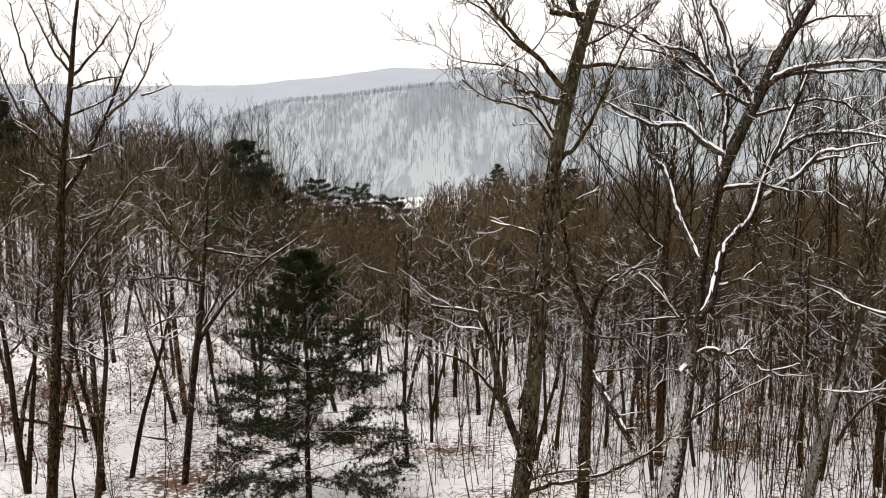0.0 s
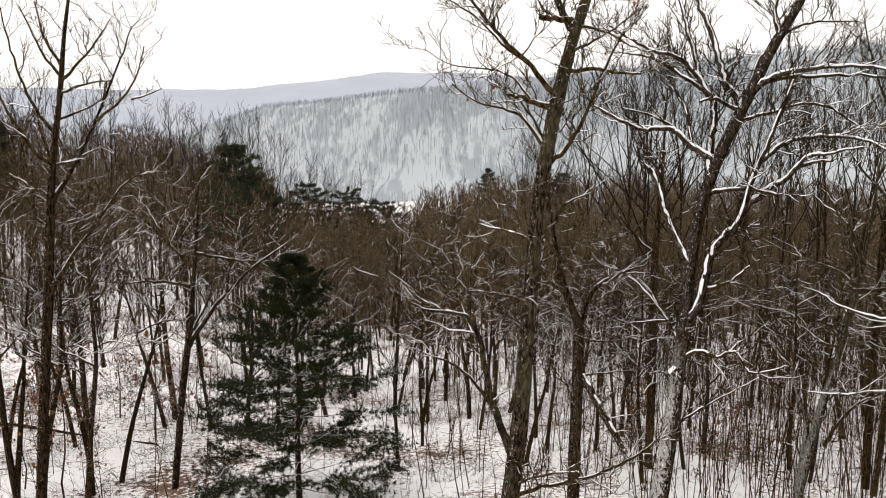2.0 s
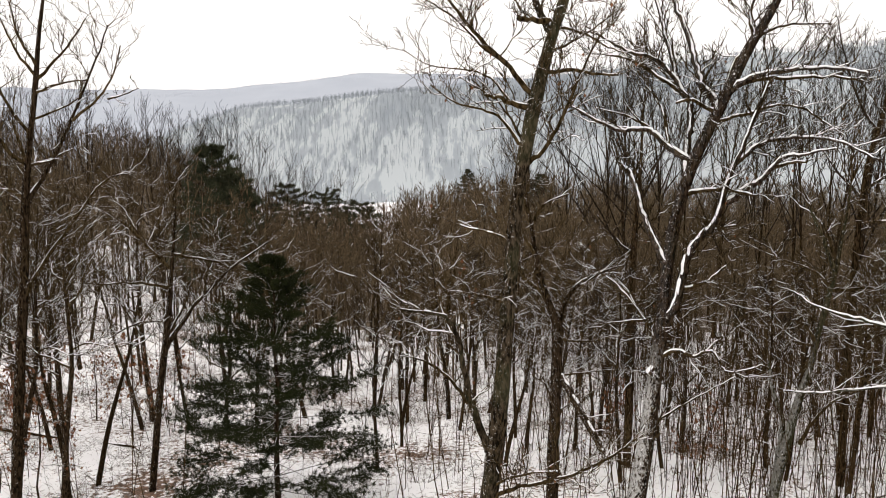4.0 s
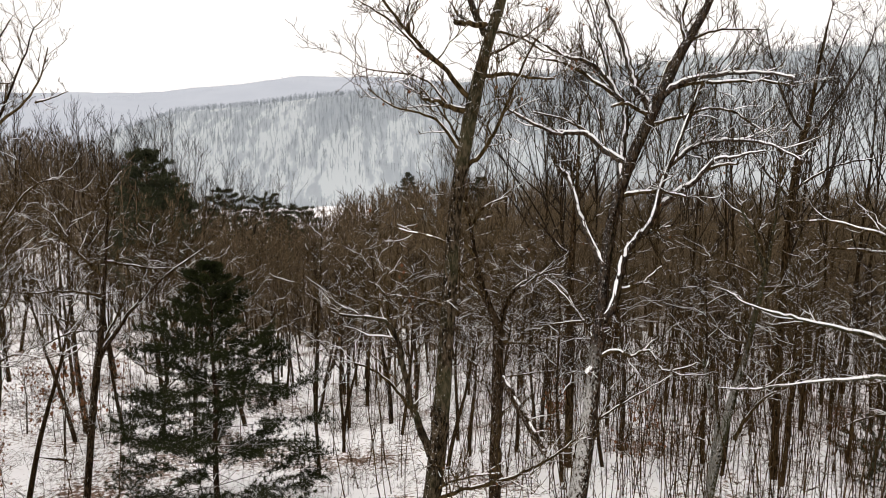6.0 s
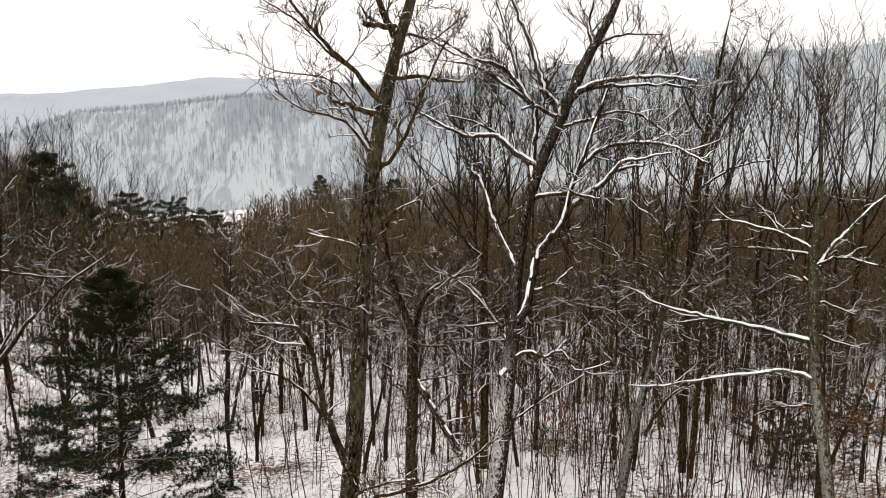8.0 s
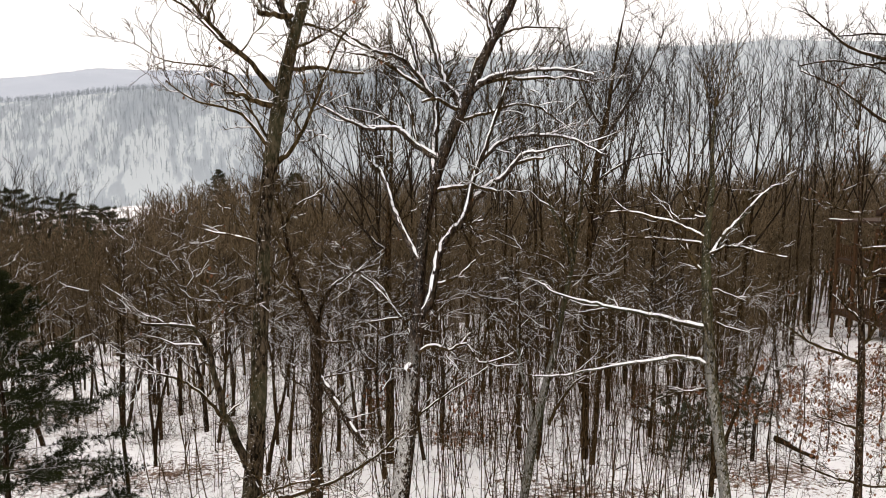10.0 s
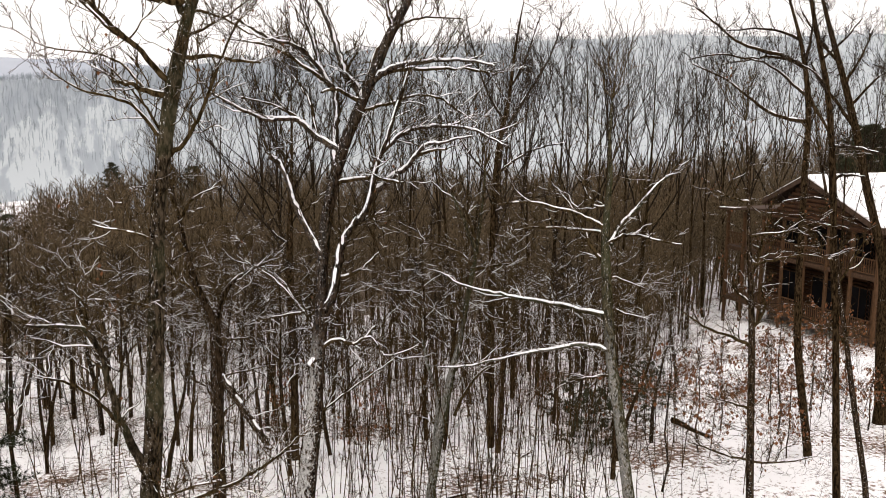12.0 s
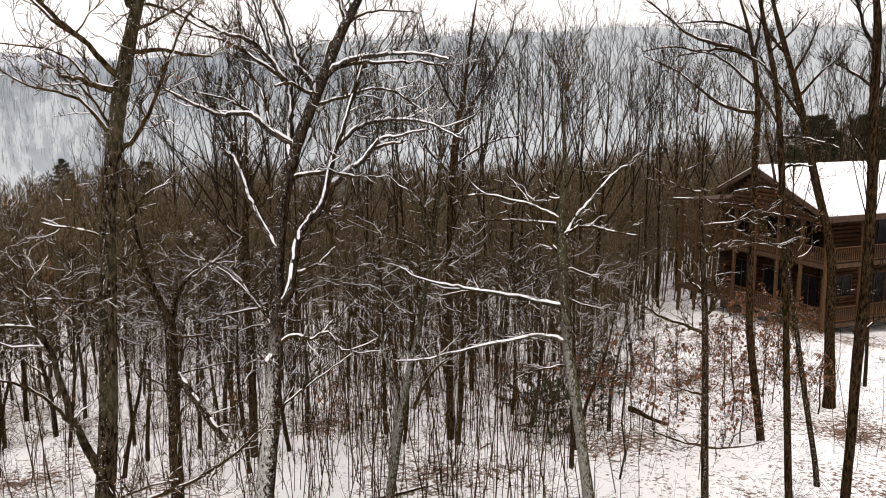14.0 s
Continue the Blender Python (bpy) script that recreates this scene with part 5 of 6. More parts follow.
# ---- low evergreen shrubs below the level-boughed tree ----
for th, r, high, seed in ((34.8, 29, 2.0, 61), (36.6, 32, 2.4, 62), (38.2, 35, 1.8, 63), (33.4, 33, 1.6, 64)):
    x, y = at_bearing(th, r)
    shrub = pine(x, y, high, 1.1, seed, 0.10, 0.010, 7, 6, 5, 0.1, 0.5, M_NEEDLE_FAR, "small dull green evergreen shrub in the snow", M_MID, needles=9)
    shrub.name = "shrub"
    tagged(shrub, "small dull green evergreen shrub in the snow", "shrub")

# ---- tall thin trees behind the thicket ----
def fan_tree(seed, height, r0, leaders, open_by, low=0.28):
    """A forest tree whose stem parts into steep leaders, each with rising twigs."""
    rng = random.Random(seed)
    t = new("tree", None)
    stem, tw = Tubes(), Tubes()
    q, d, line = np.array([0, 0, -0.25]), np.array([0, 0, 1.0]), []
    for i in range(9):
        line.append(q)
        d = unit(d + np.array([rng.gauss(0, 0.035), rng.gauss(0, 0.035), 0.2]))
        q = q + d * height / 8
    stem.add(line, [r0 * (1 - 0.93 * (i / 8) ** 1.1) for i in range(9)], 7)
    tubes_part("trunk", stem, M_DARK, t)
    for k in range(leaders + 1):
        s = low + (0.72 - low) * (k + rng.random()) / (leaders + 1)
        i = int(s * 8)
        at = line[i] + (line[i + 1] - line[i]) * (s * 8 - i)
        az = k * 2.4 + rng.uniform(-0.4, 0.4)
        d = unit(np.array([math.cos(az), math.sin(az), 1 / (open_by * rng.uniform(0.7, 1.3))]))
        ln = height * (1.0 - s) * rng.uniform(0.85, 1.12)
        r, pts = r0 * (1 - 0.9 * s) * 0.62, [at]
        for j in range(7):
            d = unit(d + 0.13 * rand_dir(rng) + np.array([0, 0, 0.06]))
            pts.append(pts[-1] + d * ln / 7)
        tw.add(pts, [max(0.012, r * (1 - 0.8 * j / 7)) for j in range(8)], 5)
        for m in range(8):
            u = rng.uniform(1.8, 6.9)
            j = int(u)
            b = pts[j] + (pts[j + 1] - pts[j]) * (u - j)
            sd = unit(unit(pts[j + 1] - pts[j]) + 0.62 * rand_dir(rng) + np.array([0, 0, 0.3]))
            sprout(tw, b, sd, height * rng.uniform(0.07, 0.14), max(0.010, r * 0.35), 1, rng, 3, 0.35, None, 0.0085)
    for m in range(10):
        sprout(tw, line[6] + (line[8] - line[6]) * rng.random(), 0.5 * rand_dir(rng) + np.array([0, 0, 1.0]), height * rng.uniform(0.06, 0.12), 0.012, 1, rng, 4, 0.4, None, 0.0085)
    tubes_part("crown", tw, M_TWIG_DARK, t, kind="stuff")
    return t, float(tw.arrays()[0][:, 2].max())


FANS = [fan_tree(77, 17.0, 0.12, 5, 0.36, 0.40), fan_tree(78, 17.0, 0.14, 6, 0.50, 0.36), fan_tree(79, 16.0, 0.10, 5, 0.30, 0.40), fan_tree(80, 14.0, 0.12, 11, 0.66, 0.3)]
for (t, h), lab in zip(FANS, ("tall thin dark tree with upswept bare twigs", "tall dark tree with a wide fan of bare twigs",
                              "slim tall bare tree parting into steep leaders", "round-headed bare tree with a fine twiggy crown")):
    tagged(t, lab, "tree", "tall trees behind the thicket")
rng = random.Random(5)
used = set()
# bearing, range, elevation of the tip seen from the deck, kind
THICKET_FRONT = [(29.5, 50, 5.4, 0), (34.6, 52, 4.8, 2), (37.2, 46, 5.0, 1), (25.4, 43, 4.2, 2), (22.2, 46, 3.2, 0), (24.5, 47, 4.0, 0), (27.5, 44, 4.8, 1), (31.5, 46, 5.0, 1),
                 (33.6, 43, 5.5, 1), (35.3, 48, 5.0, 0), (39.5, 62, 4.2, 0), (40.6, 56, 3.0, 2)]
THICKET_BACK = [(32.4, 52, 5.2, 2), (28.4, 55, 4.6, 2), (30.4, 42, 4.4, 2), (36.4, 50, 5.2, 2), (26.2, 50, 3.8, 2), (41.5, 68, 4.2, 0), (43.6, 72, 3.4, 1), (26.0, 60, 2.6, 1),
                (23.0, 55, 2.4, 2), (21.5, 60, 1.8, 0), (38.9, 66, 2.2, 3), (42.6, 78, 2.4, 3), (45.2, 80, 2.8, 3)]
ROUND_CABIN = [(47.5, 74, 5.0, 0), (50.2, 70, 5.6, 2), (51.8, 78, 4.6, 0), (54, 70, 5.0, 1), (56.5, 62, 6, 2), (49.5, 44, 2.6, 2), (54.0, 44, 3.2, 2), (14.5, 52, 2.0, 3),
               (16.4, 58, 2.4, 3), (12.6, 60, 1.4, 3), (17.6, 50, 1.6, 2), (19.8, 62, 1.0, 3), (10.6, 70, -.6, 3), (5.6, 120, -2.4, 3), (7.4, 100, -1.8, 3)]
WEST_SKYLINE = [(-7.2, 105, -2.9, 2), (-6.0, 108, -3.4, 2), (-6.6, 112, -3.1, 0), (-12.2, 72, -.9, 3), (-13.6, 70, -.7, 3), (-10.6, 78, -2.0, 3), (-9.4, 84, -3.2, 3), (-15.0, 76, -.6, 3),
                (-16.8, 80, 0.0, 3), (-18.4, 74, .5, 2), (-20.2, 82, .6, 3), (-22.4, 78, .9, 3), (-24.6, 72, 1.2, 3), (-26.6, 84, 2.0, 3), (-28.4, 76, 1.6, 2)]
for th, r, el, k in THICKET_FRONT + THICKET_BACK + ROUND_CABIN + WEST_SKYLINE:
    x, y = at_bearing(th, r)
    t, h0 = FANS[k]
    h = EYE_Z + r * math.tan(radians(el + (0.5 if 22 < th < 47 else 0.1 if th > -9 else -0.8))) - float(ground_z(x, y))
    w = max(0.75, min(1.1, h / h0))
    m = Matrix.Translation((x, y, float(ground_z(x, y)))) @ Euler((rng.gauss(0, .03), rng.gauss(0, .03), rng.uniform(0, 6.28))).to_matrix().to_4x4() @ Matrix.Diagonal((w, w, h / h0, 1))
    if k in used:
        copy_thing(t, m)
    else:
        used.add(k)
        t.matrix_basis = m


# ---- undergrowth ----
def stem_template(seed):
    rng = random.Random(seed)
    tb = Tubes()
    q, d = np.zeros(3), unit(np.array([rng.gauss(0, 0.09), rng.gauss(0, 0.09), 1]))
    pts = [q]
    for _ in range(4):
        d = unit(d + 0.13 * rand_dir(rng) + np.array([0, 0, 0.2]))
        q = q + d / 4
        pts.append(q)
    tb.add(pts, [0.0042, 0.0035, 0.0028, 0.0021, 0.0013], 3)
    for k in range(rng.randrange(9, 20)):
        i = rng.randrange(1, 5)
        e = unit(rand_dir(rng) + np.array([0, 0, 1.0])) * rng.uniform(0.05, 0.16)
        m = pts[i] + e * 0.5 + 0.04 * rand_dir(rng)
        tb.add([pts[i], m, pts[i] + e], [0.0016, 0.0014, 0.0011], 3)
    return tb.arrays()


stems = [stem_template(s) for s in range(90, 104)]


def brush_keep(x, y, th, r, rng):
    if 38 < th and r > 42 or th > 40 and rng.random() < 0.7:
        return False
    if -15 < th < -4 and r < 27:
        return False
    want = 0.05 + 0.75 * math.exp(-((th - 23.5) / 13.5) ** 2)
    return rng.random() < want * (0.6 + 0.3 * float(lumps(x, y, 2.7, 4.0)))


scatter("undergrowth", wood_spots(1080, 17, 46, -31, 56, 31, lambda th, r, rng: rng.uniform(3.0, 5.0), 0.1, brush_keep), stems, M_SHOOT,
        "thin bare brown sapling stems crowding up from the snow", "undergrowth")
shrubs = [stem_template(s) for s in range(110, 118)]
scatter("undergrowth", wood_spots(1000, 16, 50, -31, 58, 33, lambda th, r, rng: rng.uniform(3.0, 3.4), 0.1,
                                   lambda x, y, th, r, rng: rng.random() < (0.5 + 0.5 * float(lumps(x, y, 3.5, 1.0))) * (0.35 if th > 30 else 1)),
        [(v * np.array([0.6, 0.6, 0.33]), f) for v, f in shrubs], M_SHOOT, "low bare brush and weed stalks poking through snow", "undergrowth")


def brush_template(seed):
    """A low tuft of arching twigs."""
    rng = random.Random(seed)
    tb = Tubes()
    for k in range(11):
        az, q = rng.uniform(0, 6.28), np.array([rng.gauss(0, 0.05), rng.gauss(0, 0.05), 0])
        d, ln, pts = unit(np.array([math.cos(az), math.sin(az), rng.uniform(0.4, 1.6)])), rng.uniform(0.10, 0.34), [q]
        for _ in range(3):
            d = unit(d + 0.35 * rand_dir(rng) - np.array([0, 0, 0.22]))
            q = q + d * ln / 3
            pts.append(q)
        tb.add(pts, [0.0015, 0.0013, 0.0011, 0.0007], 3)
        e = pts[1 + k % 2]
        tb.add([e, e + unit(d + 0.8 * rand_dir(rng)) * ln * 0.4], [0.0011, 0.0007], 3)
    return tb.arrays()


scatter("low_brush", wood_spots(1300, 16, 50, -31, 58, 35, lambda th, r, rng: rng.uniform(3.0, 4.4), 0.05,
                                lambda x, y, th, r, rng: rng.random() < (0.45 + 0.55 * float(lumps(x, y, 2.3, 5.0))) * (0.6 if th > 30 else 1)),
        [(v * 0.85, f) for v, f in (brush_template(s) for s in range(130, 138))], M_SHOOT, "tangles of fine brown twigs and briars over the snow", "undergrowth")


def fallen(p, q, r0, r1, label, name="fallen_log"):
    """A log lying on the ground between two places."""
    t = tagged(new(name, None), label, "log")
    a, b = np.array([*p, float(ground_z(*p)) + r0 * 0.7]), np.array([*q, float(ground_z(*q)) + r1 * 0.7])
    t.location = a
    line = [(b - a) * s + np.array([0, 0, 0.04 * math.sin(7 * s)]) for s in np.linspace(0, 1, 7)]
    rad = [r0 + (r1 - r0) * s for s in np.linspace(0, 1, 7)]
    tb, cp = Tubes(), Tubes()
    tb.add(line, rad, 8)
    tubes_part("stem", tb, M_DARK, t)
    cap_line(cp, np.array(line), np.array(rad), random.Random(4), 0.9)
    tubes_part("snow_cap", cp, M_SNOW, t, "white snow on the log", "stuff")


fallen(at_bearing(-27.5, 38), at_bearing(-18.4, 31), 0.10, 0.05, "dark fallen trunk lying across the snowy slope")
fallen(at_bearing(17.6, 21.0), at_bearing(26.2, 23.5), 0.09, 0.04, "dark fallen bough lying in the brush")
fallen(at_bearing(40.0, 33), at_bearing(42.4, 31.5), 0.16, 0.10, "short rotten log in the snow below the cabin")


# ---- young beeches that keep their red-brown leaves ----
def leafy_sapling(seed, height):
    rng = random.Random(seed)
    t = new("sapling", None)
    tips, tw, tk = [], Tubes(), Tubes()
    line = [np.array([rng.gauss(0, 0.05), rng.gauss(0, 0.05), height * s - 0.1]) for s in np.linspace(0, 1, 6)]
    tk.add(line, [0.030 * (1 - 0.85 * s) + 0.004 for s in np.linspace(0, 1, 6)], 6)
    tubes_part("trunk", tk, M_MID, t)
    for k in range(20):
        s = rng.uniform(0.2, 0.95)
        az = k * 2.4
        sprout(tw, np.array([0, 0, height * s]), np.array([math.cos(az), math.sin(az), 0.25]), height * 0.34 * (1.15 - s), 0.009, 2, rng, 5, 0.05, tips, 0.005)
    tubes_part("twigwork", tw, M_TWIG, t, kind="stuff")
    v, f = leaf_mesh(tips, rng, 0.45, 0.10)
    tagged(part("foliage", mesh_of("foliage", v, f, M_LEAF, False), t, "curled red-brown dead leaves"), kind="stuff")
    return tagged(t, "young beech still holding curled red-brown leaves", "sapling", "leafy saplings")


SAPLINGS = [leafy_sapling(s, h) for s, h in ((301, 3.6), (302, 2.6), (303, 4.6))]
rng = random.Random(12)
for k, (th, r) in enumerate([(44.5, 27), (47.0, 30), (41.5, 29), (49.5, 33), (45.8, 36), (39.5, 25), (43.0, 33), (51.5, 36), (47.5, 42), (49.0, 45), (45.5, 46), (-26.5, 28), (-24.6, 33),
                             (-22.5, 30), (-27.5, 36), (-20.5, 37), (-25.5, 41), (-15.8, 34), (19.5, 26), (14.0, 30), (-24.0, 25), (36.0, 30), (31.5, 33), (46.2, 33), (48.3, 38), (47.0, 36), (50.0, 40), (44.8, 40), (-28.0, 31), (-23.2, 36), (-18.4, 32)]):
    x, y = at_bearing(th, r)
    m = Matrix.Translation((x, y, float(ground_z(x, y)))) @ Matrix.Rotation(rng.uniform(0, 6.28), 4, "Z") @ Matrix.Scale(rng.uniform(0.8, 1.2), 4)
    if k < 3:
        SAPLINGS[k].matrix_basis = m
    else:
        copy_thing(SAPLINGS[k % 3], m)

# ---- log cabin with two storeys of wrap-round decks ----
M_LOG = plain("stained_log", (0.022, 0.010, 0.005), (0.062, 0.028, 0.013), 3.0, 0.6, (1, 4, 4), 0.5)
M_POST = plain("weathered_red_timber", (0.042, 0.022, 0.011), (0.105, 0.056, 0.028), 5.0, 0.7, (4, 4, 0.6), 0.4)
M_DECK = plain("deck_boards", (0.036, 0.021, 0.013), (0.09, 0.053, 0.032), 4.0, 0.75, (1, 5, 1), 0.4)
M_FASCIA = plain("dark_fascia", (0.035, 0.022, 0.015), (0.08, 0.05, 0.035), 5.0, 0.7)
M_STONE = plain("foundation_stone", (0.14, 0.13, 0.12), (0.28, 0.26, 0.24), 3.0, 0.9)
m, n, l, b = mat("window_glass")
M_GLASS = m
b.inputs["Base Color"].default_value, b.inputs["Roughness"].default_value = (0.010, 0.010, 0.011, 1), 0.12
b.inputs["Specular IOR Level"].default_value = 0.08


def bevel_box(x0, y0, z0, x1, y1, z1, bevel=0.01):
    bm = bmesh.new()
    bmesh.ops.create_cube(bm, size=1.0)
    for v in bm.verts:
        v.co = Vector(((x0 + x1) / 2 + v.co.x * (x1 - x0), (y0 + y1) / 2 + v.co.y * (y1 - y0), (z0 + z1) / 2 + v.co.z * (z1 - z0)))
    if bevel:
        bmesh.ops.bevel(bm, geom=bm.edges[:], offset=bevel, segments=1, affect="EDGES")
    return bm


def bm_part(name, bm, material, parent, label="", place=None):
    me = bpy.data.meshes.new(name)
    bm.to_mesh(me)
    bm.free()
    me.materials.append(material)
    ob = part(name, me, parent, label)
    if place:
        ob.location = place
    return ob


def again(name, ob, parent, place, turn=0.0, stretch=1.0):
    """Another piece on the same mesh."""
    o = part(name, ob.data, parent)
    o.location, o.rotation_euler, o.scale = place, (0, 0, turn), (stretch, 1, 1)
    return o


def log_mesh(length, r=0.135):
    tb = Tubes()
    tb.add([np.array([x, 0, 0]) for x in np.linspace(0, length, 4)], [r, r * 1.02, r * 0.98, r], 10)
    v, f = tb.arrays()
    return mesh_of("log", v, f, M_LOG)


CW, CL, WF = 12.0, 13.0, 3.0
EAVE, RIDGE = 7.6, 10.35
DG, DF = 2.7, -0.25
U0, U1, VF, VG, VB = -DG - 0.4, CL + 0.6, 0.0, 9.5, 14.0
cabin = tagged(new("log_cabin", None), "two-storey red-brown log cabin with wrap-round decks and a snowy roof", "cabin")
cabin.matrix_basis = pose(45.35, 33.68, 0.4, 0, 0, -4.0)
bm_part("foundation", bevel_box(0, WF, -1.5, CL, CW, 1.3, 0.02), M_STONE, cabin, "grey stone foundation")
bm_part("wall", bevel_box(0.1, WF + 0.1, 1.3, CL - 0.1, CW - 0.1, EAVE, 0), M_LOG, cabin)
# gable wall above the eaves
bm = bmesh.new()
gv = [bm.verts.new(c) for c in ((U0 + 0.35, 0.6, EAVE), (U0 + 0.35, VG - 0.2, EAVE), (U0 + 0.35, CW / 2, RIDGE - 0.1), (CL - 0.1, 0.6, EAVE), (CL - 0.1, VG - 0.2, EAVE), (CL - 0.1, CW / 2, RIDGE - 0.1))]
for idx in ((0, 1, 2), (3, 5, 4), (0, 2, 5, 3), (1, 4, 5, 2)):
    bm.faces.new([gv[i] for i in idx])
bm_part("gable", bm, M_LOG, cabin)
long_log, short_log = log_mesh(CL + 0.5), log_mesh(CW - WF + 0.5)
for k in range(26):
    z = 1.45 + 0.268 * k
    if z > EAVE - 0.1:
        break
    o = part("log", long_log, cabin)
    o.location = (-0.25, WF + 0.05, z)
    o = part("log", short_log, cabin)
    o.location, o.rotation_euler = (0.05, WF - 0.25, z + 0.13), (0, 0, radians(90))
k = 0
while True:
    z = EAVE + 0.15 + 0.268 * k
    half = (RIDGE - z) / (RIDGE - EAVE)
    front, back = CW / 2 - half * (CW / 2 - 0.6), CW / 2 + half * (VG - 0.4 - CW / 2)
    if half < 0.1:
        break
    o = part("log", short_log, cabin)
    o.location, o.rotation_euler, o.scale = (U0 + 0.3, front, z), (0, 0, radians(90)), ((back - front) / (CW - WF + 0.5), 1, 1)
    k += 1


def window(x, y, z, w, h, turn, door=False):
    """A framed dark pane set proud of the logs; turn 0 faces the front, -90 the gable end."""
    ob = part("door" if door else "window", bpy.data.meshes.new("pane_backing"), cabin)
    ob.location, ob.rotation_euler = (x, y, z), (0, 0, radians(turn))
    bm_part("pane", bevel_box(-w / 2, -0.16, 0, w / 2, -0.13, h, 0), M_GLASS, ob)
    for a, c, d, e in ((-w / 2 - 0.09, -w / 2, -0.08, h + 0.08), (w / 2, w / 2 + 0.09, -0.08, h + 0.08), (-0.025, 0.025, 0, h)):
        bm_part("frame", bevel_box(a, -0.2, d, c, -0.1, e, 0.008), M_POST, ob)
    for a in (-0.1, h):
        bm_part("frame", bevel_box(-w / 2, -0.2, a, w / 2, -0.1, a + 0.1, 0.008), M_POST, ob)


for zz in (1.65, 5.25):
    for u, w, door in ((1.6, 1.5, False), (4.4, 1.8, True), (7.4, 1.5, False), (10.6, 1.8, True)):
        if zz > 5 and not door:
            continue
        window(u, WF, zz + (0 if door else 0.8), w, 2.1 if door else 1.3, 0, door)
    for v, w, door in ((3.8, 1.9, True), (6.6, 2.2, True), (9.8, 1.8, True)):
        window(0, v, zz + (0 if door else 0.8), w, 2.1 if door else 1.3, -90, door)

# decks: boards, beams, posts and railings
for z in (1.6, 5.2):
    lvl = "lower" if z < 2 else "upper"
    deck = bm_part("deck", bevel_box(-DG, -DF, z - 0.05 - 0.22, -DG + 0.12, CW + 1.5, z - 0.05, 0.01), M_DECK, cabin)
    bm_part("beam", bevel_box(-DG + 0.12, -DF, z - 0.27, CL, -DF + 0.12, z - 0.05, 0.01), M_DECK, deck)
    boards = bm_part("board", bevel_box(-0.07, -DF, z - 0.05, 0.07, CW + 1.5, z - 0.012, 0.004), M_DECK, deck, "", (-DG + 0.08, 0, 0))
    for k in range(1, int(DG / 0.15)):
        again("board", boards, deck, (-DG + 0.08 + 0.15 * k, 0, 0))
    fb = bm_part("board", bevel_box(0, -0.07, z - 0.05, CL, 0.07, z - 0.012, 0.004), M_DECK, deck, "", (0, -DF + 0.08, 0))
    for k in range(1, int((DF + WF) / 0.15)):
        again("board", fb, deck, (0, -DF + 0.08 + 0.15 * k, 0))
    rail = bm_part("railing", bevel_box(-DG + 0.02, -DF, z + 0.92, -DG + 0.12, CW + 1.5, z + 0.98, 0.01), M_POST, cabin)
    bm_part("rail", bevel_box(-DG + 0.12, -DF + 0.02, z + 0.92, CL, -DF + 0.12, z + 0.98, 0.01), M_POST, rail)
    bm_part("rail", bevel_box(-DG + 0.04, -DF, z + 0.10, -DG + 0.10, CW + 1.5, z + 0.15, 0.008), M_POST, rail)
    bm_part("rail", bevel_box(-DG + 0.12, -DF + 0.04, z + 0.10, CL, -DF + 0.10, z + 0.15, 0.008), M_POST, rail)
    bal = bm_part("baluster", bevel_box(-0.02, -0.02, z + 0.15, 0.02, 0.02, z + 0.92, 0), M_POST, rail, "", (-DG + 0.07, -DF + 0.2, 0))
    for k in range(1, int((CW + 1.5 + DF) / 0.17)):
        again("baluster", bal, rail, (-DG + 0.07, -DF + 0.2 + 0.17 * k, 0))
    for k in range(1, int((CL + DG) / 0.17)):
        again("baluster", bal, rail, (-DG + 0.07 + 0.17 * k, -DF + 0.07, 0))
tall_post = bm_part("post", bevel_box(-0.09, -0.09, -2.2, 0.09, 0.09, EAVE + 0.05, 0.012), M_POST, cabin, "", (-DG + 0.07, -DF + 0.07, 0))
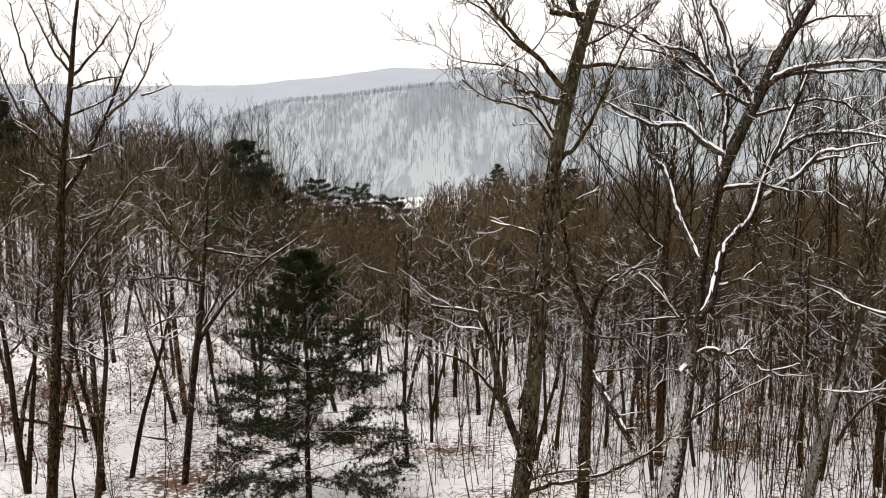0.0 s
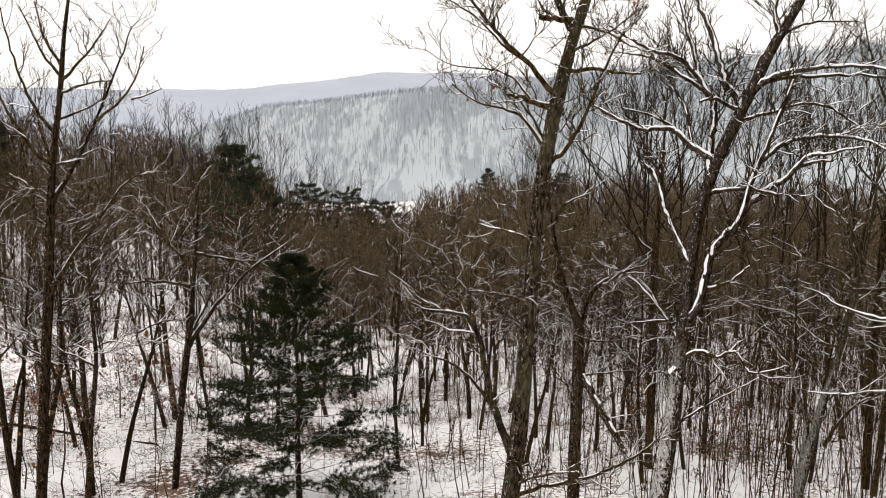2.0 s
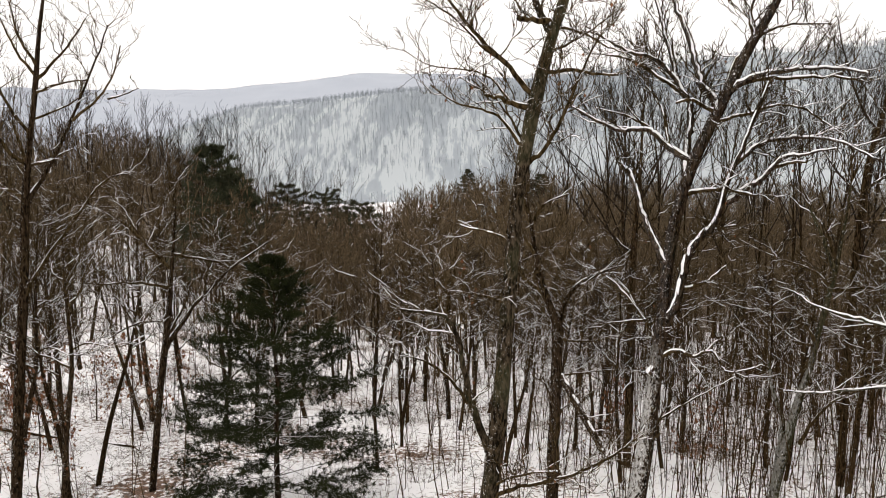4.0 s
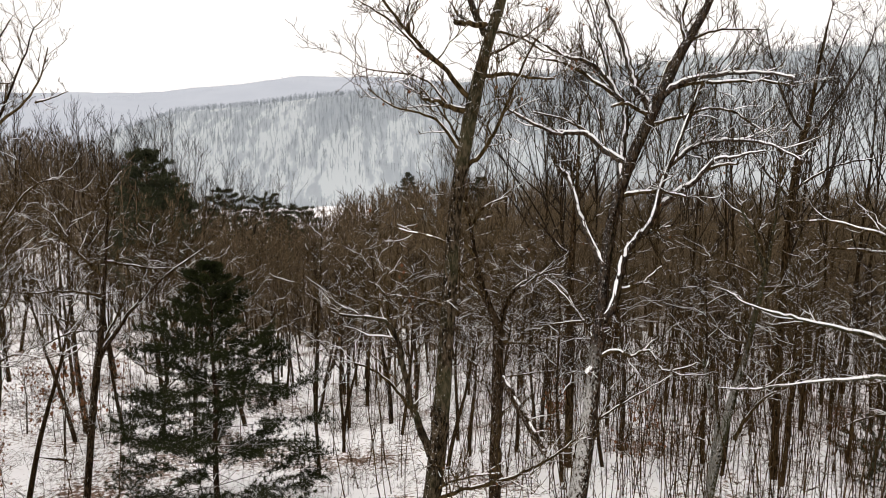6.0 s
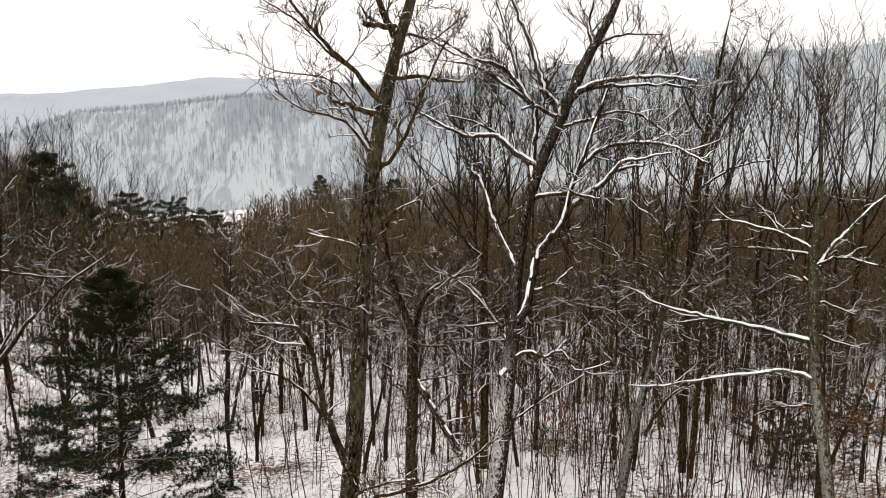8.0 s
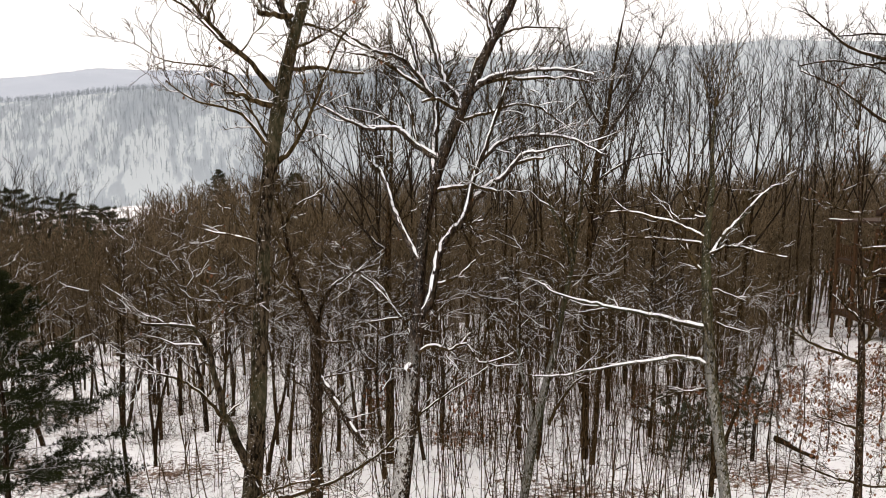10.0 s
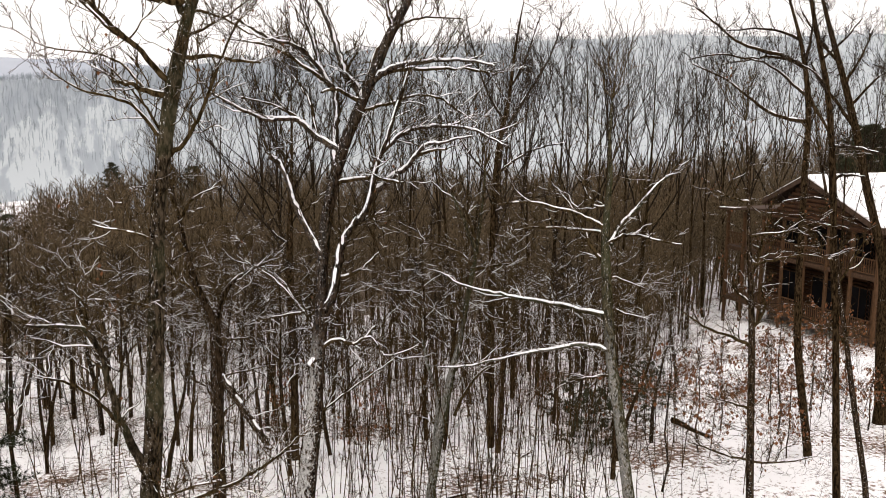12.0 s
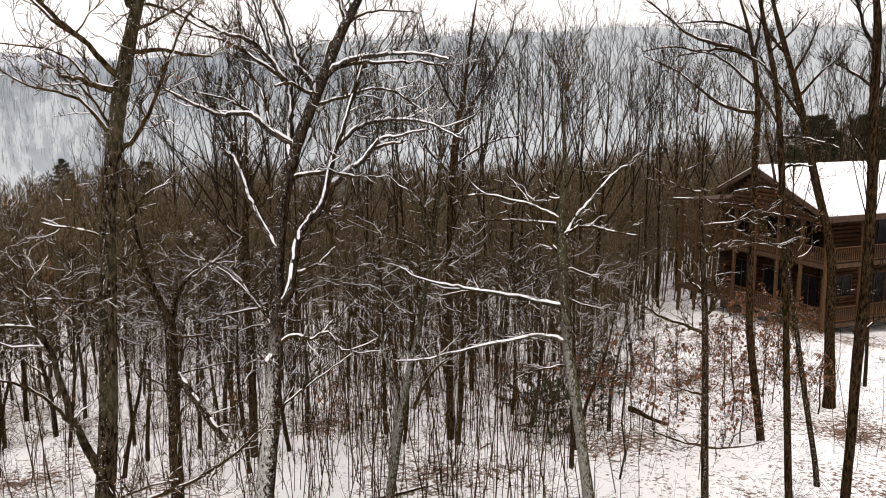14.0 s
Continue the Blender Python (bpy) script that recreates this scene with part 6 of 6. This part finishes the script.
for v in (2.2, 4.1, 6.0, 7.9, 9.8, 11.7, CW + 1.4):
    again("post", tall_post, cabin, (-DG + 0.07, v, 0))
low_post = bm_part("post", bevel_box(-0.09, -0.09, -2.2, 0.09, 0.09, EAVE + 0.25, 0.012), M_POST, cabin, "", (0.2, -DF + 0.07, 0))
for u in (3.0, 5.8, 8.6, 11.4, CL):
    again("post", low_post, cabin, (u, -DF + 0.07, 0))


def slope(v0, z0, v1, z1, u0, u1, thick, lift):
    bm = bmesh.new()
    c = [(u, v, z + lift + t) for t in (0, thick) for u in (u0, u1) for v, z in ((v0, z0), (v1, z1))]
    vs = [bm.verts.new(p) for p in c]
    for idx in ((0, 2, 3, 1), (4, 5, 7, 6), (0, 1, 5, 4), (2, 6, 7, 3), (0, 4, 6, 2), (1, 3, 7, 5)):
        bm.faces.new([vs[i] for i in idx])
    bmesh.ops.recalc_face_normals(bm, faces=bm.faces[:])
    bmesh.ops.bevel(bm, geom=bm.edges[:], offset=min(0.02, thick * 0.3), segments=2, affect="EDGES")
    return bm


for v, up, drop in ((VF, 1, 2.5), (VG, -1, 1.75)):
    ze = RIDGE - drop
    roof = bm_part("roof", slope(v, ze, CW / 2, RIDGE, U0, U1, 0.16, 0.05), M_FASCIA, cabin, "dark timber roof deck")
    bm_part("snow_layer", slope(v + up * 0.04, ze, CW / 2, RIDGE, U0 + 0.04, U1 - 0.04, 0.11, 0.215), M_SNOW, roof, "smooth white snow on the roof")
    bm_part("fascia", slope(v, ze, CW / 2, RIDGE, U0 - 0.06, U0 - 0.002, 0.34, -0.1), M_FASCIA, roof)
    bm_part("fascia", bevel_box(U0, v - 0.05, ze - 0.12, U1, v - 0.002, ze + 0.2, 0.01), M_FASCIA, roof)
porch = bm_part("porch_roof", slope(VG - 0.3, EAVE + 0.42, VB, EAVE + 0.02, U0, CL, 0.14, 0.02), M_FASCIA, cabin, "low porch roof dusted with snow")
bm_part("snow_layer", slope(VG + 2.6, EAVE + 0.14, VB - 0.04, EAVE + 0.02, U0 + 0.03, U0 + 0.5, 0.03, 0.17), M_SNOW, porch, "thin white snow")
